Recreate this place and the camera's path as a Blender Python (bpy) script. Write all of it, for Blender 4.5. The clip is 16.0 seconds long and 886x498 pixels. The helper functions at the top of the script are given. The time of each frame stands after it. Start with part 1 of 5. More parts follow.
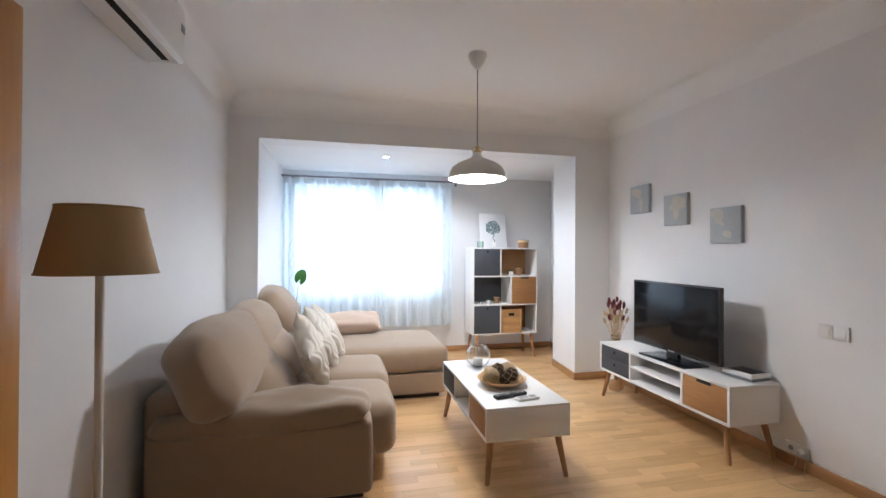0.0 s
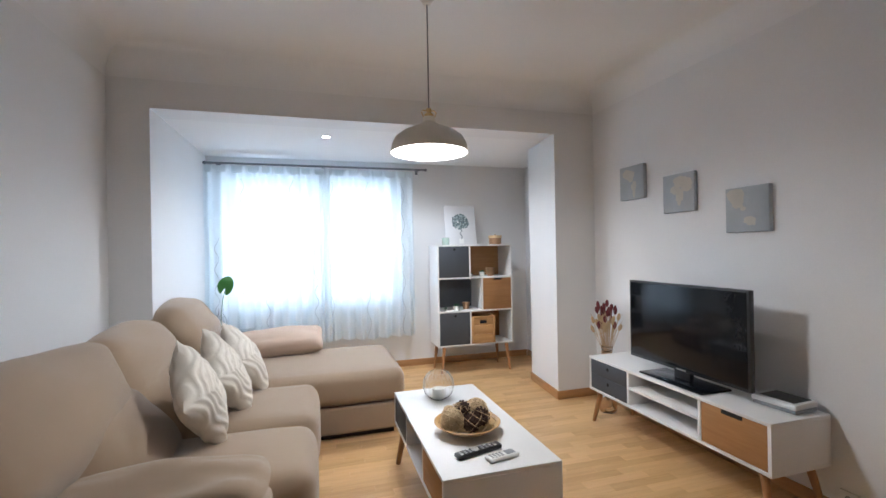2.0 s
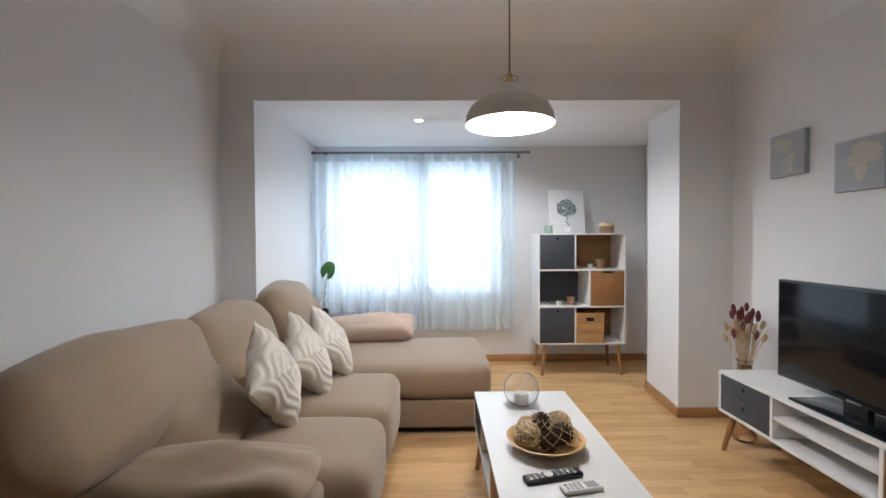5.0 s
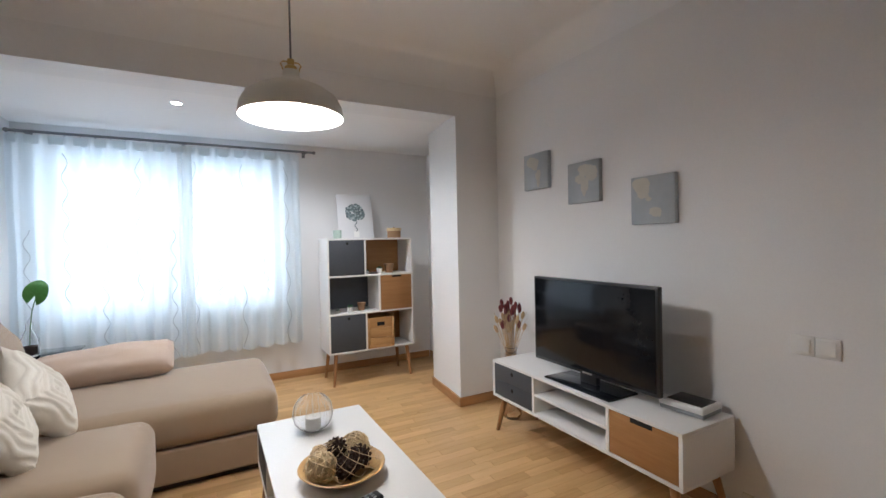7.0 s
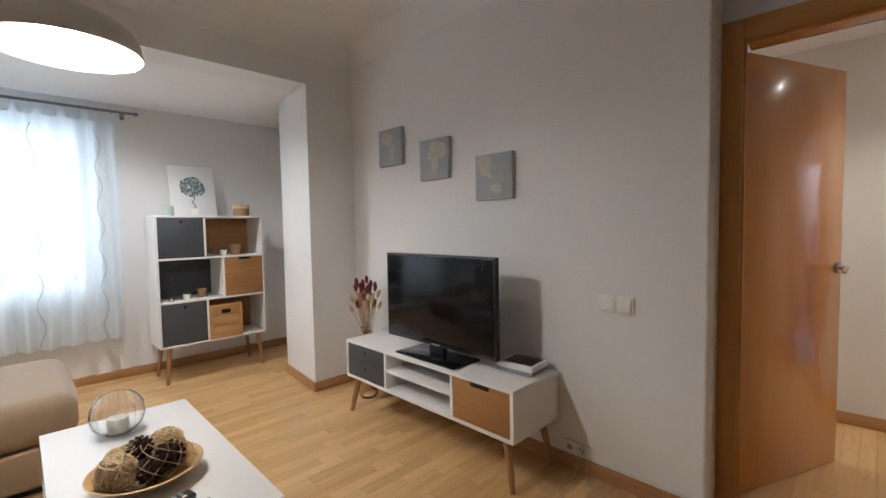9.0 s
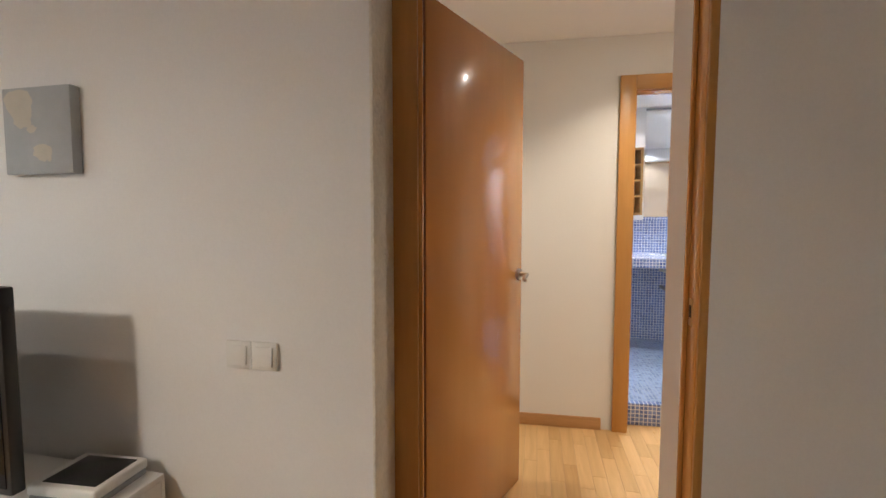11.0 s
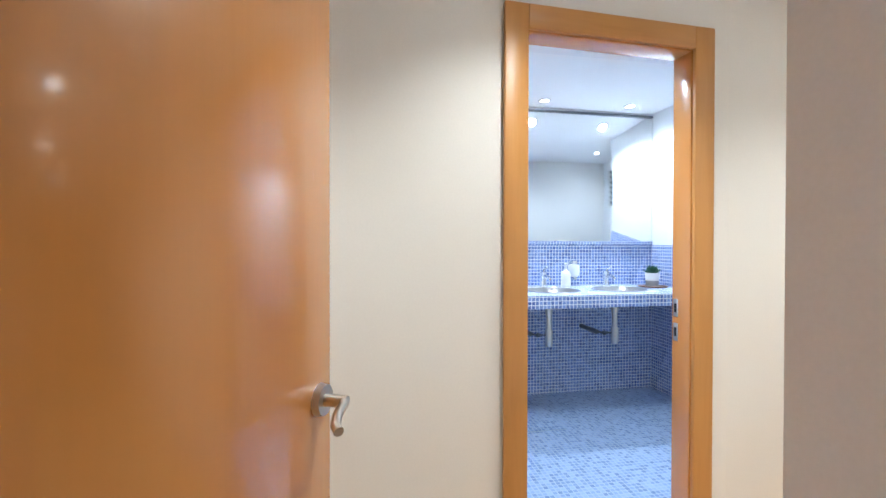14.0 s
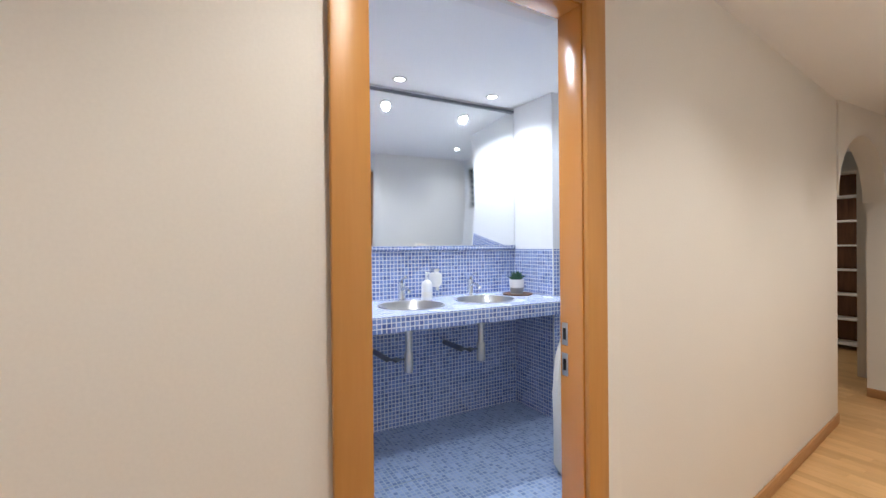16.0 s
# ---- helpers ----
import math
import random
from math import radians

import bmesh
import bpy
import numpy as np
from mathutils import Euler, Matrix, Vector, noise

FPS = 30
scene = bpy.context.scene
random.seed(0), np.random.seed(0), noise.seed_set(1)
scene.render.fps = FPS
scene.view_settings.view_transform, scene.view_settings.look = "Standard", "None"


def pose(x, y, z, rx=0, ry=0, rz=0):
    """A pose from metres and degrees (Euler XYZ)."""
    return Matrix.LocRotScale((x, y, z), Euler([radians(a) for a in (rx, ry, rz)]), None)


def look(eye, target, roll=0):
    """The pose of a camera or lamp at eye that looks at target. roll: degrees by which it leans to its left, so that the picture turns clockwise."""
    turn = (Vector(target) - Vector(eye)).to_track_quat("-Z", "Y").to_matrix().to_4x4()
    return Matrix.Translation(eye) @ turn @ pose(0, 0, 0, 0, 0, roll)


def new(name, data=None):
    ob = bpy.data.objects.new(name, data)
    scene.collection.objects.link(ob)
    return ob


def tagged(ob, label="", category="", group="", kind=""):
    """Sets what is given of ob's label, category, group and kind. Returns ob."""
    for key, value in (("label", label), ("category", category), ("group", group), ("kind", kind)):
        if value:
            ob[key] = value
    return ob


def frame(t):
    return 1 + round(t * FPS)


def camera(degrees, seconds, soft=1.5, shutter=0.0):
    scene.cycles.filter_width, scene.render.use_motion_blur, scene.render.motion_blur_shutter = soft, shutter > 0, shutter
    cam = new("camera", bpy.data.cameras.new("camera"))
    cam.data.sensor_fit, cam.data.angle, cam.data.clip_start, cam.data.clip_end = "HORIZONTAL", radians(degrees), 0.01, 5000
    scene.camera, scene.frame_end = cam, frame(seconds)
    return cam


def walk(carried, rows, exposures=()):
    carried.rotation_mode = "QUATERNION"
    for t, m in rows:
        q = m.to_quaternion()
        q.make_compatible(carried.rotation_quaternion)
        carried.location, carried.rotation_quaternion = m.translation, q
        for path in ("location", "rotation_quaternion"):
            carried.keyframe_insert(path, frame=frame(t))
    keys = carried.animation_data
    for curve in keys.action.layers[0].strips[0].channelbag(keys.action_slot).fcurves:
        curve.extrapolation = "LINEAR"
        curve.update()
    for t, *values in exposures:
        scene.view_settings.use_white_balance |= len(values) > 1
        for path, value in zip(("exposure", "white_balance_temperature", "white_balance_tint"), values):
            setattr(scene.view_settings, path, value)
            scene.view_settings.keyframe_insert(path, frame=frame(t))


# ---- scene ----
cam = camera(91.2, 16.0)
PATH = [
    (0, (0.01, 0.339, 1.344), (0.454, 2.289, 1.356), 0.3),
    (0.5, (0.095, 0.558, 1.351), (0.726, 2.456, 1.366), 0.6),
    (1, (0.137, 0.742, 1.349), (0.846, 2.612, 1.34), -0.0),
    (1.5, (0.222, 0.913, 1.338), (0.827, 2.819, 1.333), -1.1),
    (2, (0.35, 1.072, 1.347), (0.907, 2.993, 1.35), -1.0),
    (2.5, (0.45, 1.24, 1.329), (1.088, 3.136, 1.325), -0.7),
    (3, (0.501, 1.415, 1.345), (1.154, 3.305, 1.379), -0.8),
    (3.5, (0.555, 1.444, 1.345), (1.121, 3.363, 1.37), -0.8),
    (4, (0.6, 1.335, 1.331), (0.751, 3.329, 1.318), 0.0),
    (4.2, (0.599, 1.288, 1.324), (0.596, 3.288, 1.293), -0.2),
    (6.3, (0.61, 1.353, 1.342), (1.04, 3.306, 1.298), -1.3),
    (6.5, (0.638, 1.383, 1.335), (1.256, 3.285, 1.292), -1.3),
    (7, (0.627, 1.453, 1.345), (1.569, 3.218, 1.312), -1.2),
    (7.5, (0.686, 1.428, 1.295), (1.773, 3.106, 1.248), -0.7),
    (8, (0.697, 1.43, 1.28), (2.019, 2.926, 1.17), 0.3),
    (8.5, (0.701, 1.422, 1.267), (2.088, 2.857, 1.14), 0.5),
    (9, (0.777, 1.418, 1.271), (2.178, 2.841, 1.166), -1.0),
    (9.5, (0.961, 1.422, 1.296), (2.375, 2.836, 1.255), -2.0),
    (10, (1.17, 1.409, 1.244), (2.782, 2.59, 1.178), -1.8),
    (10.2, (1.265, 1.429, 1.25), (3.003, 2.414, 1.153), -1.7),
    (12.3, (2.373, 1.553, 1.29), (4.37, 1.459, 1.332), -0.1),
    (12.5, (2.452, 1.572, 1.292), (4.441, 1.374, 1.342), -0.7),
    (13, (2.618, 1.58, 1.28), (4.602, 1.328, 1.276), 0.3),
    (13.5, (2.822, 1.521, 1.302), (4.807, 1.274, 1.317), 0.9),
    (14, (2.999, 1.509, 1.283), (4.966, 1.147, 1.265), 0.1),
    (14.5, (3.179, 1.527, 1.308), (5.045, 0.807, 1.305), -0.8),
    (15, (3.275, 1.511, 1.316), (5.111, 0.722, 1.241), 0.5),
    (15.5, (3.407, 1.407, 1.303), (5.221, 0.565, 1.266), -1.0),
    (16, (3.524, 1.263, 1.311), (5.279, 0.304, 1.299), -0.6),
]
walk(cam, [(t, look(eye, target, roll)) for t, eye, target, roll in PATH],
     [(0.0, 0.7, 5550, 10), (0.5, 0.74, 5450, 9), (1.0, 0.82, 5550, 9), (1.5, 0.5, 5500, 9), (3.0, 0.35, 5650, 9), (4.0, 0.22, 5750, 9),
      (6.5, 0.2, 5750, 10), (7.0, 0.18, 5800, 10), (7.5, -0.1, 5900, 10), (8.5, 0.12, 6000, 10), (9.5, 0.15, 6150, 10), (10.2, 0.2, 6350, 10),
      (12.3, 1.15, 7000, 10), (12.5, 1.15, 6900, 10), (13.0, 1.1, 5800, 4), (13.5, 1.02, 5450, 2), (14.0, 0.92, 5350, 3), (14.5, 0.82, 5450, 4), (15.5, 0.82, 5400, 6), (16.0, 0.5, 6050, 10)])

# ---- light ----
world = bpy.data.worlds.new("sky")
scene.world = world
world.use_nodes = True
wn = world.node_tree.nodes
sky = wn.new("ShaderNodeTexSky")
sky.sky_type, sky.sun_disc = "NISHITA", False
sky.sun_elevation, sky.sun_rotation = radians(40), radians(180)
world.node_tree.links.new(sky.outputs[0], wn["Background"].inputs[0])
wn["Background"].inputs[1].default_value = 0.08


def lamp(name, kind, m, watts, colour, size=0.1, size_y=0.0, spot=90, blend=0.6):
    data = bpy.data.lights.new(name, kind)
    data.energy, data.color = watts, colour
    if kind == "AREA":
        data.shape, data.size, data.size_y = "RECTANGLE", size, size_y
    else:
        data.shadow_soft_size = size
    if kind == "SPOT":
        data.spot_size, data.spot_blend = radians(spot), blend
    ob = new(name, data)
    ob.matrix_world = m
    return ob


WARM, COOL, DAY = (1.0, 0.88, 0.74), (0.93, 0.96, 1.0), (0.80, 0.90, 1.0)
lamp("window_daylight", "AREA", look((0.3, 6.22, 1.45), (0.3, 4.0, 1.2)), 32, DAY, 1.8, 1.35)
lamp("pendant_bulb", "POINT", pose(0.93, 3.297, 1.915), 44, (1.0, 0.92, 0.83), 0.08)
ALCOVE_SPOTS = ((0.44, 5.014), (1.38, 5.0))
CORRIDOR_SPOTS = ((3.88, 0.88), (3.76, -0.5), (3.85, -1.7), (4.1, -2.9), (3.75, 2.25))
BATH_SPOTS = ((5.97, -0.47), (5.97, 0.215), (5.32, -0.88), (4.95, 0.75))
for sx, sy in ALCOVE_SPOTS:
    lamp("alcove_spot", "SPOT", look((sx, sy, 2.33), (sx, sy, 0)), 44, (1.0, 0.96, 0.91), 0.03, spot=155, blend=0.8)
for sx, sy in CORRIDOR_SPOTS:
    lamp("corridor_spot", "SPOT", look((sx, sy, 2.325), (sx, sy, 0)), 28, WARM, 0.03, spot=126, blend=0.72)
for (sx, sy), watts in zip(BATH_SPOTS, (30, 30, 13, 40)):
    lamp("bathroom_spot", "SPOT", look((sx, sy, 2.315), (sx, sy, 0)), watts, COOL, 0.03, spot=140, blend=0.9)
# fill lamp added to brighten the dark room behind the arch; source assumed
lamp("pantry_fill_spot", "SPOT", look((5.7, -4.6, 2.435), (5.7, -4.6, 0)), 20, WARM, 0.03, spot=130)
lamp("bedroom_daylight", "AREA", look((7.68, 2.35, 1.5), (5.0, 2.6, 1.0)), 22, DAY, 1.0, 1.2)


# ---- materials ----
def shader(name):
    m = bpy.data.materials.new(name)
    m.use_nodes = True
    return m, m.node_tree.nodes, m.node_tree.links, m.node_tree.nodes["Principled BSDF"]


def surface(name, colour, rough=0.5, metal=0.0, vary=0.08, scale=6.0, fine=60.0, bump=0.1, stretch=(1, 1, 1), coat=0.0, sheen=0.0):
    """A plain surface: colour varied at a broad and a fine scale, roughness varied, fine relief."""
    m, n, l, p = shader(name)
    tc, mp = n.new("ShaderNodeTexCoord"), n.new("ShaderNodeMapping")
    mp.inputs["Scale"].default_value = stretch
    l.new(tc.outputs["Object"], mp.inputs[0])
    a, b = n.new("ShaderNodeTexNoise"), n.new("ShaderNodeTexNoise")
    a.inputs["Scale"].default_value, b.inputs["Scale"].default_value = scale, fine
    a.inputs["Detail"].default_value, b.inputs["Detail"].default_value = 3, 5
    l.new(mp.outputs[0], a.inputs[0])
    l.new(mp.outputs[0], b.inputs[0])
    mix = n.new("ShaderNodeMath")
    mix.operation = "ADD"
    l.new(a.outputs[0], mix.inputs[0])
    l.new(b.outputs[0], mix.inputs[1])
    rng = n.new("ShaderNodeMapRange")
    rng.inputs[1].default_value, rng.inputs[2].default_value = 0.6, 1.4
    rng.inputs[3].default_value, rng.inputs[4].default_value = 1 - vary, 1 + vary
    l.new(mix.outputs[0], rng.inputs[0])
    sc = n.new("ShaderNodeVectorMath")
    sc.operation = "SCALE"
    sc.inputs[0].default_value = colour[:3]
    l.new(rng.outputs[0], sc.inputs["Scale"])
    l.new(sc.outputs[0], p.inputs["Base Color"])
    rr = n.new("ShaderNodeMapRange")
    rr.inputs[3].default_value, rr.inputs[4].default_value = max(0.02, rough - 0.08), min(1, rough + 0.08)
    l.new(a.outputs[0], rr.inputs[0])
    l.new(rr.outputs[0], p.inputs["Roughness"])
    p.inputs["Metallic"].default_value = metal
    p.inputs["Coat Weight"].default_value = coat
    p.inputs["Sheen Weight"].default_value = sheen
    if bump:
        bp = n.new("ShaderNodeBump")
        bp.inputs["Strength"].default_value, bp.inputs["Distance"].default_value = bump, 0.01
        l.new(b.outputs[0], bp.inputs["Height"])
        l.new(bp.outputs[0], p.inputs["Normal"])
    return m


def wood(name, light, dark, rough=0.45, along=0, scale=1.0, coat=0.0, pieces=False):
    """Grain drawn out along one axis; with pieces, each piece has its own tone."""
    m, n, l, p = shader(name)
    tc, mp = n.new("ShaderNodeTexCoord"), n.new("ShaderNodeMapping")
    s = [14.0 * scale] * 3
    s[along] = 1.1 * scale
    mp.inputs["Scale"].default_value = s
    l.new(tc.outputs["Object"], mp.inputs[0])
    a, b = n.new("ShaderNodeTexNoise"), n.new("ShaderNodeTexNoise")
    a.inputs["Scale"].default_value, b.inputs["Scale"].default_value = 1.6, 9.0
    a.inputs["Detail"].default_value = b.inputs["Detail"].default_value = 5
    a.inputs["Distortion"].default_value = 0.6
    l.new(mp.outputs[0], a.inputs[0])
    l.new(mp.outputs[0], b.inputs[0])
    mix = n.new("ShaderNodeMath")
    mix.operation = "MULTIPLY_ADD"
    mix.inputs[1].default_value = 0.35
    l.new(b.outputs[0], mix.inputs[0])
    l.new(a.outputs[0], mix.inputs[2])
    fac = mix.outputs[0]
    if pieces:
        oi, ge = n.new("ShaderNodeObjectInfo"), n.new("ShaderNodeNewGeometry")
        sm, fr, ad = n.new("ShaderNodeMath"), n.new("ShaderNodeMath"), n.new("ShaderNodeMath")
        fr.operation, ad.operation = "FRACT", "MULTIPLY_ADD"
        l.new(oi.outputs["Random"], sm.inputs[0])
        l.new(ge.outputs["Random Per Island"], sm.inputs[1])
        l.new(sm.outputs[0], fr.inputs[0])
        l.new(fr.outputs[0], ad.inputs[0])
        ad.inputs[1].default_value = 0.7
        l.new(fac, ad.inputs[2])
        off = n.new("ShaderNodeVectorMath")
        l.new(tc.outputs["Object"], off.inputs[0])
        l.new(fr.outputs[0], off.inputs[1])
        l.new(off.outputs[0], mp.inputs[0])
        fac = ad.outputs[0]
    ramp = n.new("ShaderNodeValToRGB")
    ramp.color_ramp.elements[0].position, ramp.color_ramp.elements[1].position = (0.45, 1.45 if pieces else 0.95)
    if pieces:
        sub = n.new("ShaderNodeMath")
        sub.operation = "MULTIPLY"
        sub.inputs[1].default_value = 0.6
        l.new(fac, sub.inputs[0])
        fac = sub.outputs[0]
        ramp.color_ramp.elements[0].position, ramp.color_ramp.elements[1].position = 0.28, 0.95
    ramp.color_ramp.elements[0].color, ramp.color_ramp.elements[1].color = (*light, 1), (*dark, 1)
    l.new(fac, ramp.inputs[0])
    l.new(ramp.outputs[0], p.inputs["Base Color"])
    rr = n.new("ShaderNodeMapRange")
    rr.inputs[3].default_value, rr.inputs[4].default_value = max(0.02, rough - 0.07), rough + 0.07
    l.new(b.outputs[0], rr.inputs[0])
    l.new(rr.outputs[0], p.inputs["Roughness"])
    p.inputs["Coat Weight"].default_value, p.inputs["Coat Roughness"].default_value = coat, 0.1
    bp = n.new("ShaderNodeBump")
    bp.inputs["Strength"].default_value, bp.inputs["Distance"].default_value = 0.04, 0.01
    l.new(b.outputs[0], bp.inputs["Height"])
    l.new(bp.outputs[0], p.inputs["Normal"])
    return m


def mosaic(name, axes, light, dark, pitch=0.025, rough=0.25, grout=(0.74, 0.76, 0.80)):
    """Small square glass tiles with pale grout; axes: the two world axes of the plane."""
    m, n, l, p = shader(name)
    tc, sep, cmb = n.new("ShaderNodeTexCoord"), n.new("ShaderNodeSeparateXYZ"), n.new("ShaderNodeCombineXYZ")
    l.new(tc.outputs["Object"], sep.inputs[0])
    l.new(sep.outputs[axes[0]], cmb.inputs[0])
    l.new(sep.outputs[axes[1]], cmb.inputs[1])
    br = n.new("ShaderNodeTexBrick")
    br.offset, br.squash = 0.0, 1.0
    for key, v in (("Scale", 1.0), ("Mortar Size", 0.0029), ("Mortar Smooth", 0.3), ("Bias", 0.0), ("Brick Width", pitch), ("Row Height", pitch)):
        br.inputs[key].default_value = v
    l.new(cmb.outputs[0], br.inputs["Vector"])
    br.inputs["Color1"].default_value, br.inputs["Color2"].default_value = (0, 0, 0, 1), (1, 1, 1, 1)
    br.inputs["Mortar"].default_value = (0.5, 0.5, 0.5, 1)
    ramp = n.new("ShaderNodeValToRGB")
    ramp.color_ramp.elements[0].color, ramp.color_ramp.elements[1].color = (*dark, 1), (*light, 1)
    mid = ramp.color_ramp.elements.new(0.45)
    mid.color = (*[(a * 0.55 + b * 0.45) for a, b in zip(light, dark)], 1)
    l.new(br.outputs["Color"], ramp.inputs[0])
    no = n.new("ShaderNodeTexNoise")
    no.inputs["Scale"].default_value = 3.0
    l.new(tc.outputs["Object"], no.inputs[0])
    mx = n.new("ShaderNodeMix")
    mx.data_type = "RGBA"
    mx.inputs["B"].default_value = (*grout, 1)
    l.new(br.outputs["Fac"], mx.inputs["Factor"])
    l.new(ramp.outputs[0], mx.inputs["A"])
    l.new(mx.outputs["Result"], p.inputs["Base Color"])
    rr = n.new("ShaderNodeMapRange")
    rr.inputs[3].default_value, rr.inputs[4].default_value = rough - 0.08, rough + 0.15
    l.new(no.outputs[0], rr.inputs[0])
    l.new(rr.outputs[0], p.inputs["Roughness"])
    bp = n.new("ShaderNodeBump")
    bp.invert = True
    bp.inputs["Strength"].default_value, bp.inputs["Distance"].default_value = 0.5, 0.002
    l.new(br.outputs["Fac"], bp.inputs["Height"])
    l.new(bp.outputs[0], p.inputs["Normal"])
    return m


def glow(name, colour, strength):
    m, n, l, p = shader(name)
    p.inputs["Base Color"].default_value = (0.8, 0.8, 0.8, 1)
    p.inputs["Emission Color"].default_value = (*colour, 1)
    p.inputs["Emission Strength"].default_value = strength
    return m


def glass(name, tint=(1, 1, 1), rough=0.0):
    m, n, l, p = shader(name)
    p.inputs["Base Color"].default_value = (*tint, 1)
    p.inputs["Transmission Weight"].default_value, p.inputs["Roughness"].default_value, p.inputs["IOR"].default_value = 1.0, rough, 1.45
    return m


def sheer(name, colour, clear):
    """Thin woven cloth: part light passes through it scattered, part straight."""
    m, n, l, p = shader(name)
    out = n["Material Output"]
    tr, tl, di = n.new("ShaderNodeBsdfTransparent"), n.new("ShaderNodeBsdfTranslucent"), n.new("ShaderNodeBsdfDiffuse")
    tl.inputs[0].default_value = di.inputs[0].default_value = (*colour, 1)
    tc, no = n.new("ShaderNodeTexCoord"), n.new("ShaderNodeTexNoise")
    no.inputs["Scale"].default_value = 5.0
    l.new(tc.outputs["Object"], no.inputs[0])
    rng = n.new("ShaderNodeMapRange")
    rng.inputs[3].default_value, rng.inputs[4].default_value = clear * 0.5, clear * 1.5
    l.new(no.outputs[0], rng.inputs[0])
    m1, m2 = n.new("ShaderNodeMixShader"), n.new("ShaderNodeMixShader")
    m1.inputs[0].default_value = 0.55
    l.new(di.outputs[0], m1.inputs[1])
    l.new(tl.outputs[0], m1.inputs[2])
    l.new(rng.outputs[0], m2.inputs[0])
    l.new(m1.outputs[0], m2.inputs[1])
    l.new(tr.outputs[0], m2.inputs[2])
    l.new(m2.outputs[0], out.inputs[0])
    return m


PAINT = surface("wall_paint", (0.815, 0.815, 0.815), 0.7, vary=0.03, scale=1.5, fine=140, bump=0.02)
CEILING = surface("ceiling_paint", (0.86, 0.86, 0.86), 0.8, vary=0.02, scale=1.2, fine=120, bump=0.04)
CREAM = surface("corridor_paint", (0.78, 0.76, 0.715), 0.65, vary=0.03, scale=1.5, fine=140, bump=0.018)
BATHWHITE = surface("bathroom_paint", (0.80, 0.81, 0.82), 0.6, vary=0.02, scale=1.5, fine=140, bump=0.03)
PLASTER = surface("rough_plaster", (0.76, 0.74, 0.68), 0.85, vary=0.1, scale=14, fine=70, bump=0.6)
OAKFLOOR = wood("floor_wood", (0.76, 0.50, 0.235), (0.50, 0.285, 0.11), 0.30, along=0, scale=1.4, pieces=True)
SKIRT = wood("baseboard_wood", (0.50, 0.28, 0.12), (0.36, 0.18, 0.07), 0.45, along=1)
SKIRTX = wood("baseboard_wood_cross", (0.50, 0.28, 0.12), (0.36, 0.18, 0.07), 0.45, along=0)
DOORWOOD = wood("door_veneer", (0.60, 0.27, 0.068), (0.565, 0.25, 0.06), 0.24, along=2, scale=0.6, coat=0.6)
# darker edge wood, deepened further by the shade the hinge edge stands in
EDGEWOODSHADED = wood("door_edge_wood_shaded", (0.26, 0.10, 0.03), (0.20, 0.075, 0.022), 0.4, along=2, scale=0.7)
CASEWOOD = wood("casing_veneer", (0.54, 0.27, 0.075), (0.45, 0.21, 0.05), 0.35, along=2, scale=0.7)
CASEHEAD = wood("casing_veneer_cross", (0.54, 0.27, 0.075), (0.45, 0.21, 0.05), 0.35, along=1, scale=0.7)
LEGWOOD = wood("leg_wood", (0.42, 0.22, 0.09), (0.27, 0.12, 0.045), 0.45, along=2)
OAKPANEL = wood("oak_panel", (0.38, 0.19, 0.065), (0.29, 0.135, 0.042), 0.5, along=1, scale=1.2)
OAKPANELX = wood("oak_panel_cross", (0.38, 0.19, 0.065), (0.29, 0.135, 0.042), 0.5, along=0, scale=1.2)
CRATEWOOD = wood("crate_wood", (0.56, 0.33, 0.13), (0.42, 0.22, 0.08), 0.55, along=0, scale=1.5)
BAMBOO = wood("bamboo", (0.60, 0.38, 0.16), (0.48, 0.28, 0.10), 0.4, along=0)
WHITE = surface("white_lacquer", (0.80, 0.79, 0.77), 0.35, vary=0.02, scale=4, fine=90, bump=0.02)
CHARCOAL = surface("charcoal_lacquer", (0.055, 0.062, 0.075), 0.55, vary=0.1, scale=5, fine=60, bump=0.05)
BLACK = surface("black_plastic", (0.012, 0.012, 0.013), 0.3, vary=0.1, scale=8, fine=80, bump=0.02)
HOLE = surface("dark_hole", (0.01, 0.01, 0.01), 0.9, vary=0.1, bump=0)
SCREEN = surface("screen_glass", (0.006, 0.007, 0.009), 0.12, vary=0.05, bump=0)
SCREEN.node_tree.nodes["Principled BSDF"].inputs["Specular IOR Level"].default_value = 0.25
SOFA = surface("sofa_cloth", (0.325, 0.235, 0.155), 0.85, vary=0.07, scale=5, fine=420, bump=0.25, sheen=0.35)
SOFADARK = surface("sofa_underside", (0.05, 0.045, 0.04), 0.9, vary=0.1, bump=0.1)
PINK = surface("bolster_cloth", (0.53, 0.405, 0.315), 0.8, vary=0.08, scale=5, fine=380, bump=0.2, sheen=0.3)
KNIT = surface("tufted_cotton", (0.70, 0.65, 0.565), 0.95, vary=0.05, scale=8, fine=260, bump=0.35, sheen=0.2)
SHADE = surface("lamp_shade_cloth", (0.40, 0.27, 0.13), 0.8, vary=0.05, scale=6, fine=500, bump=0.2)
CANVAS = surface("canvas_print", (0.42, 0.45, 0.48), 0.85, vary=0.1, scale=14, fine=400, bump=0.2)
CANVASLAND = surface("canvas_land", (0.56, 0.54, 0.48), 0.85, vary=0.1, scale=14, fine=400, bump=0.2)
CHROME = surface("chrome", (0.75, 0.75, 0.75), 0.16, 1.0, vary=0.03, bump=0)
STEEL = surface("brushed_steel", (0.62, 0.61, 0.58), 0.3, 1.0, vary=0.05, fine=200, bump=0.03)
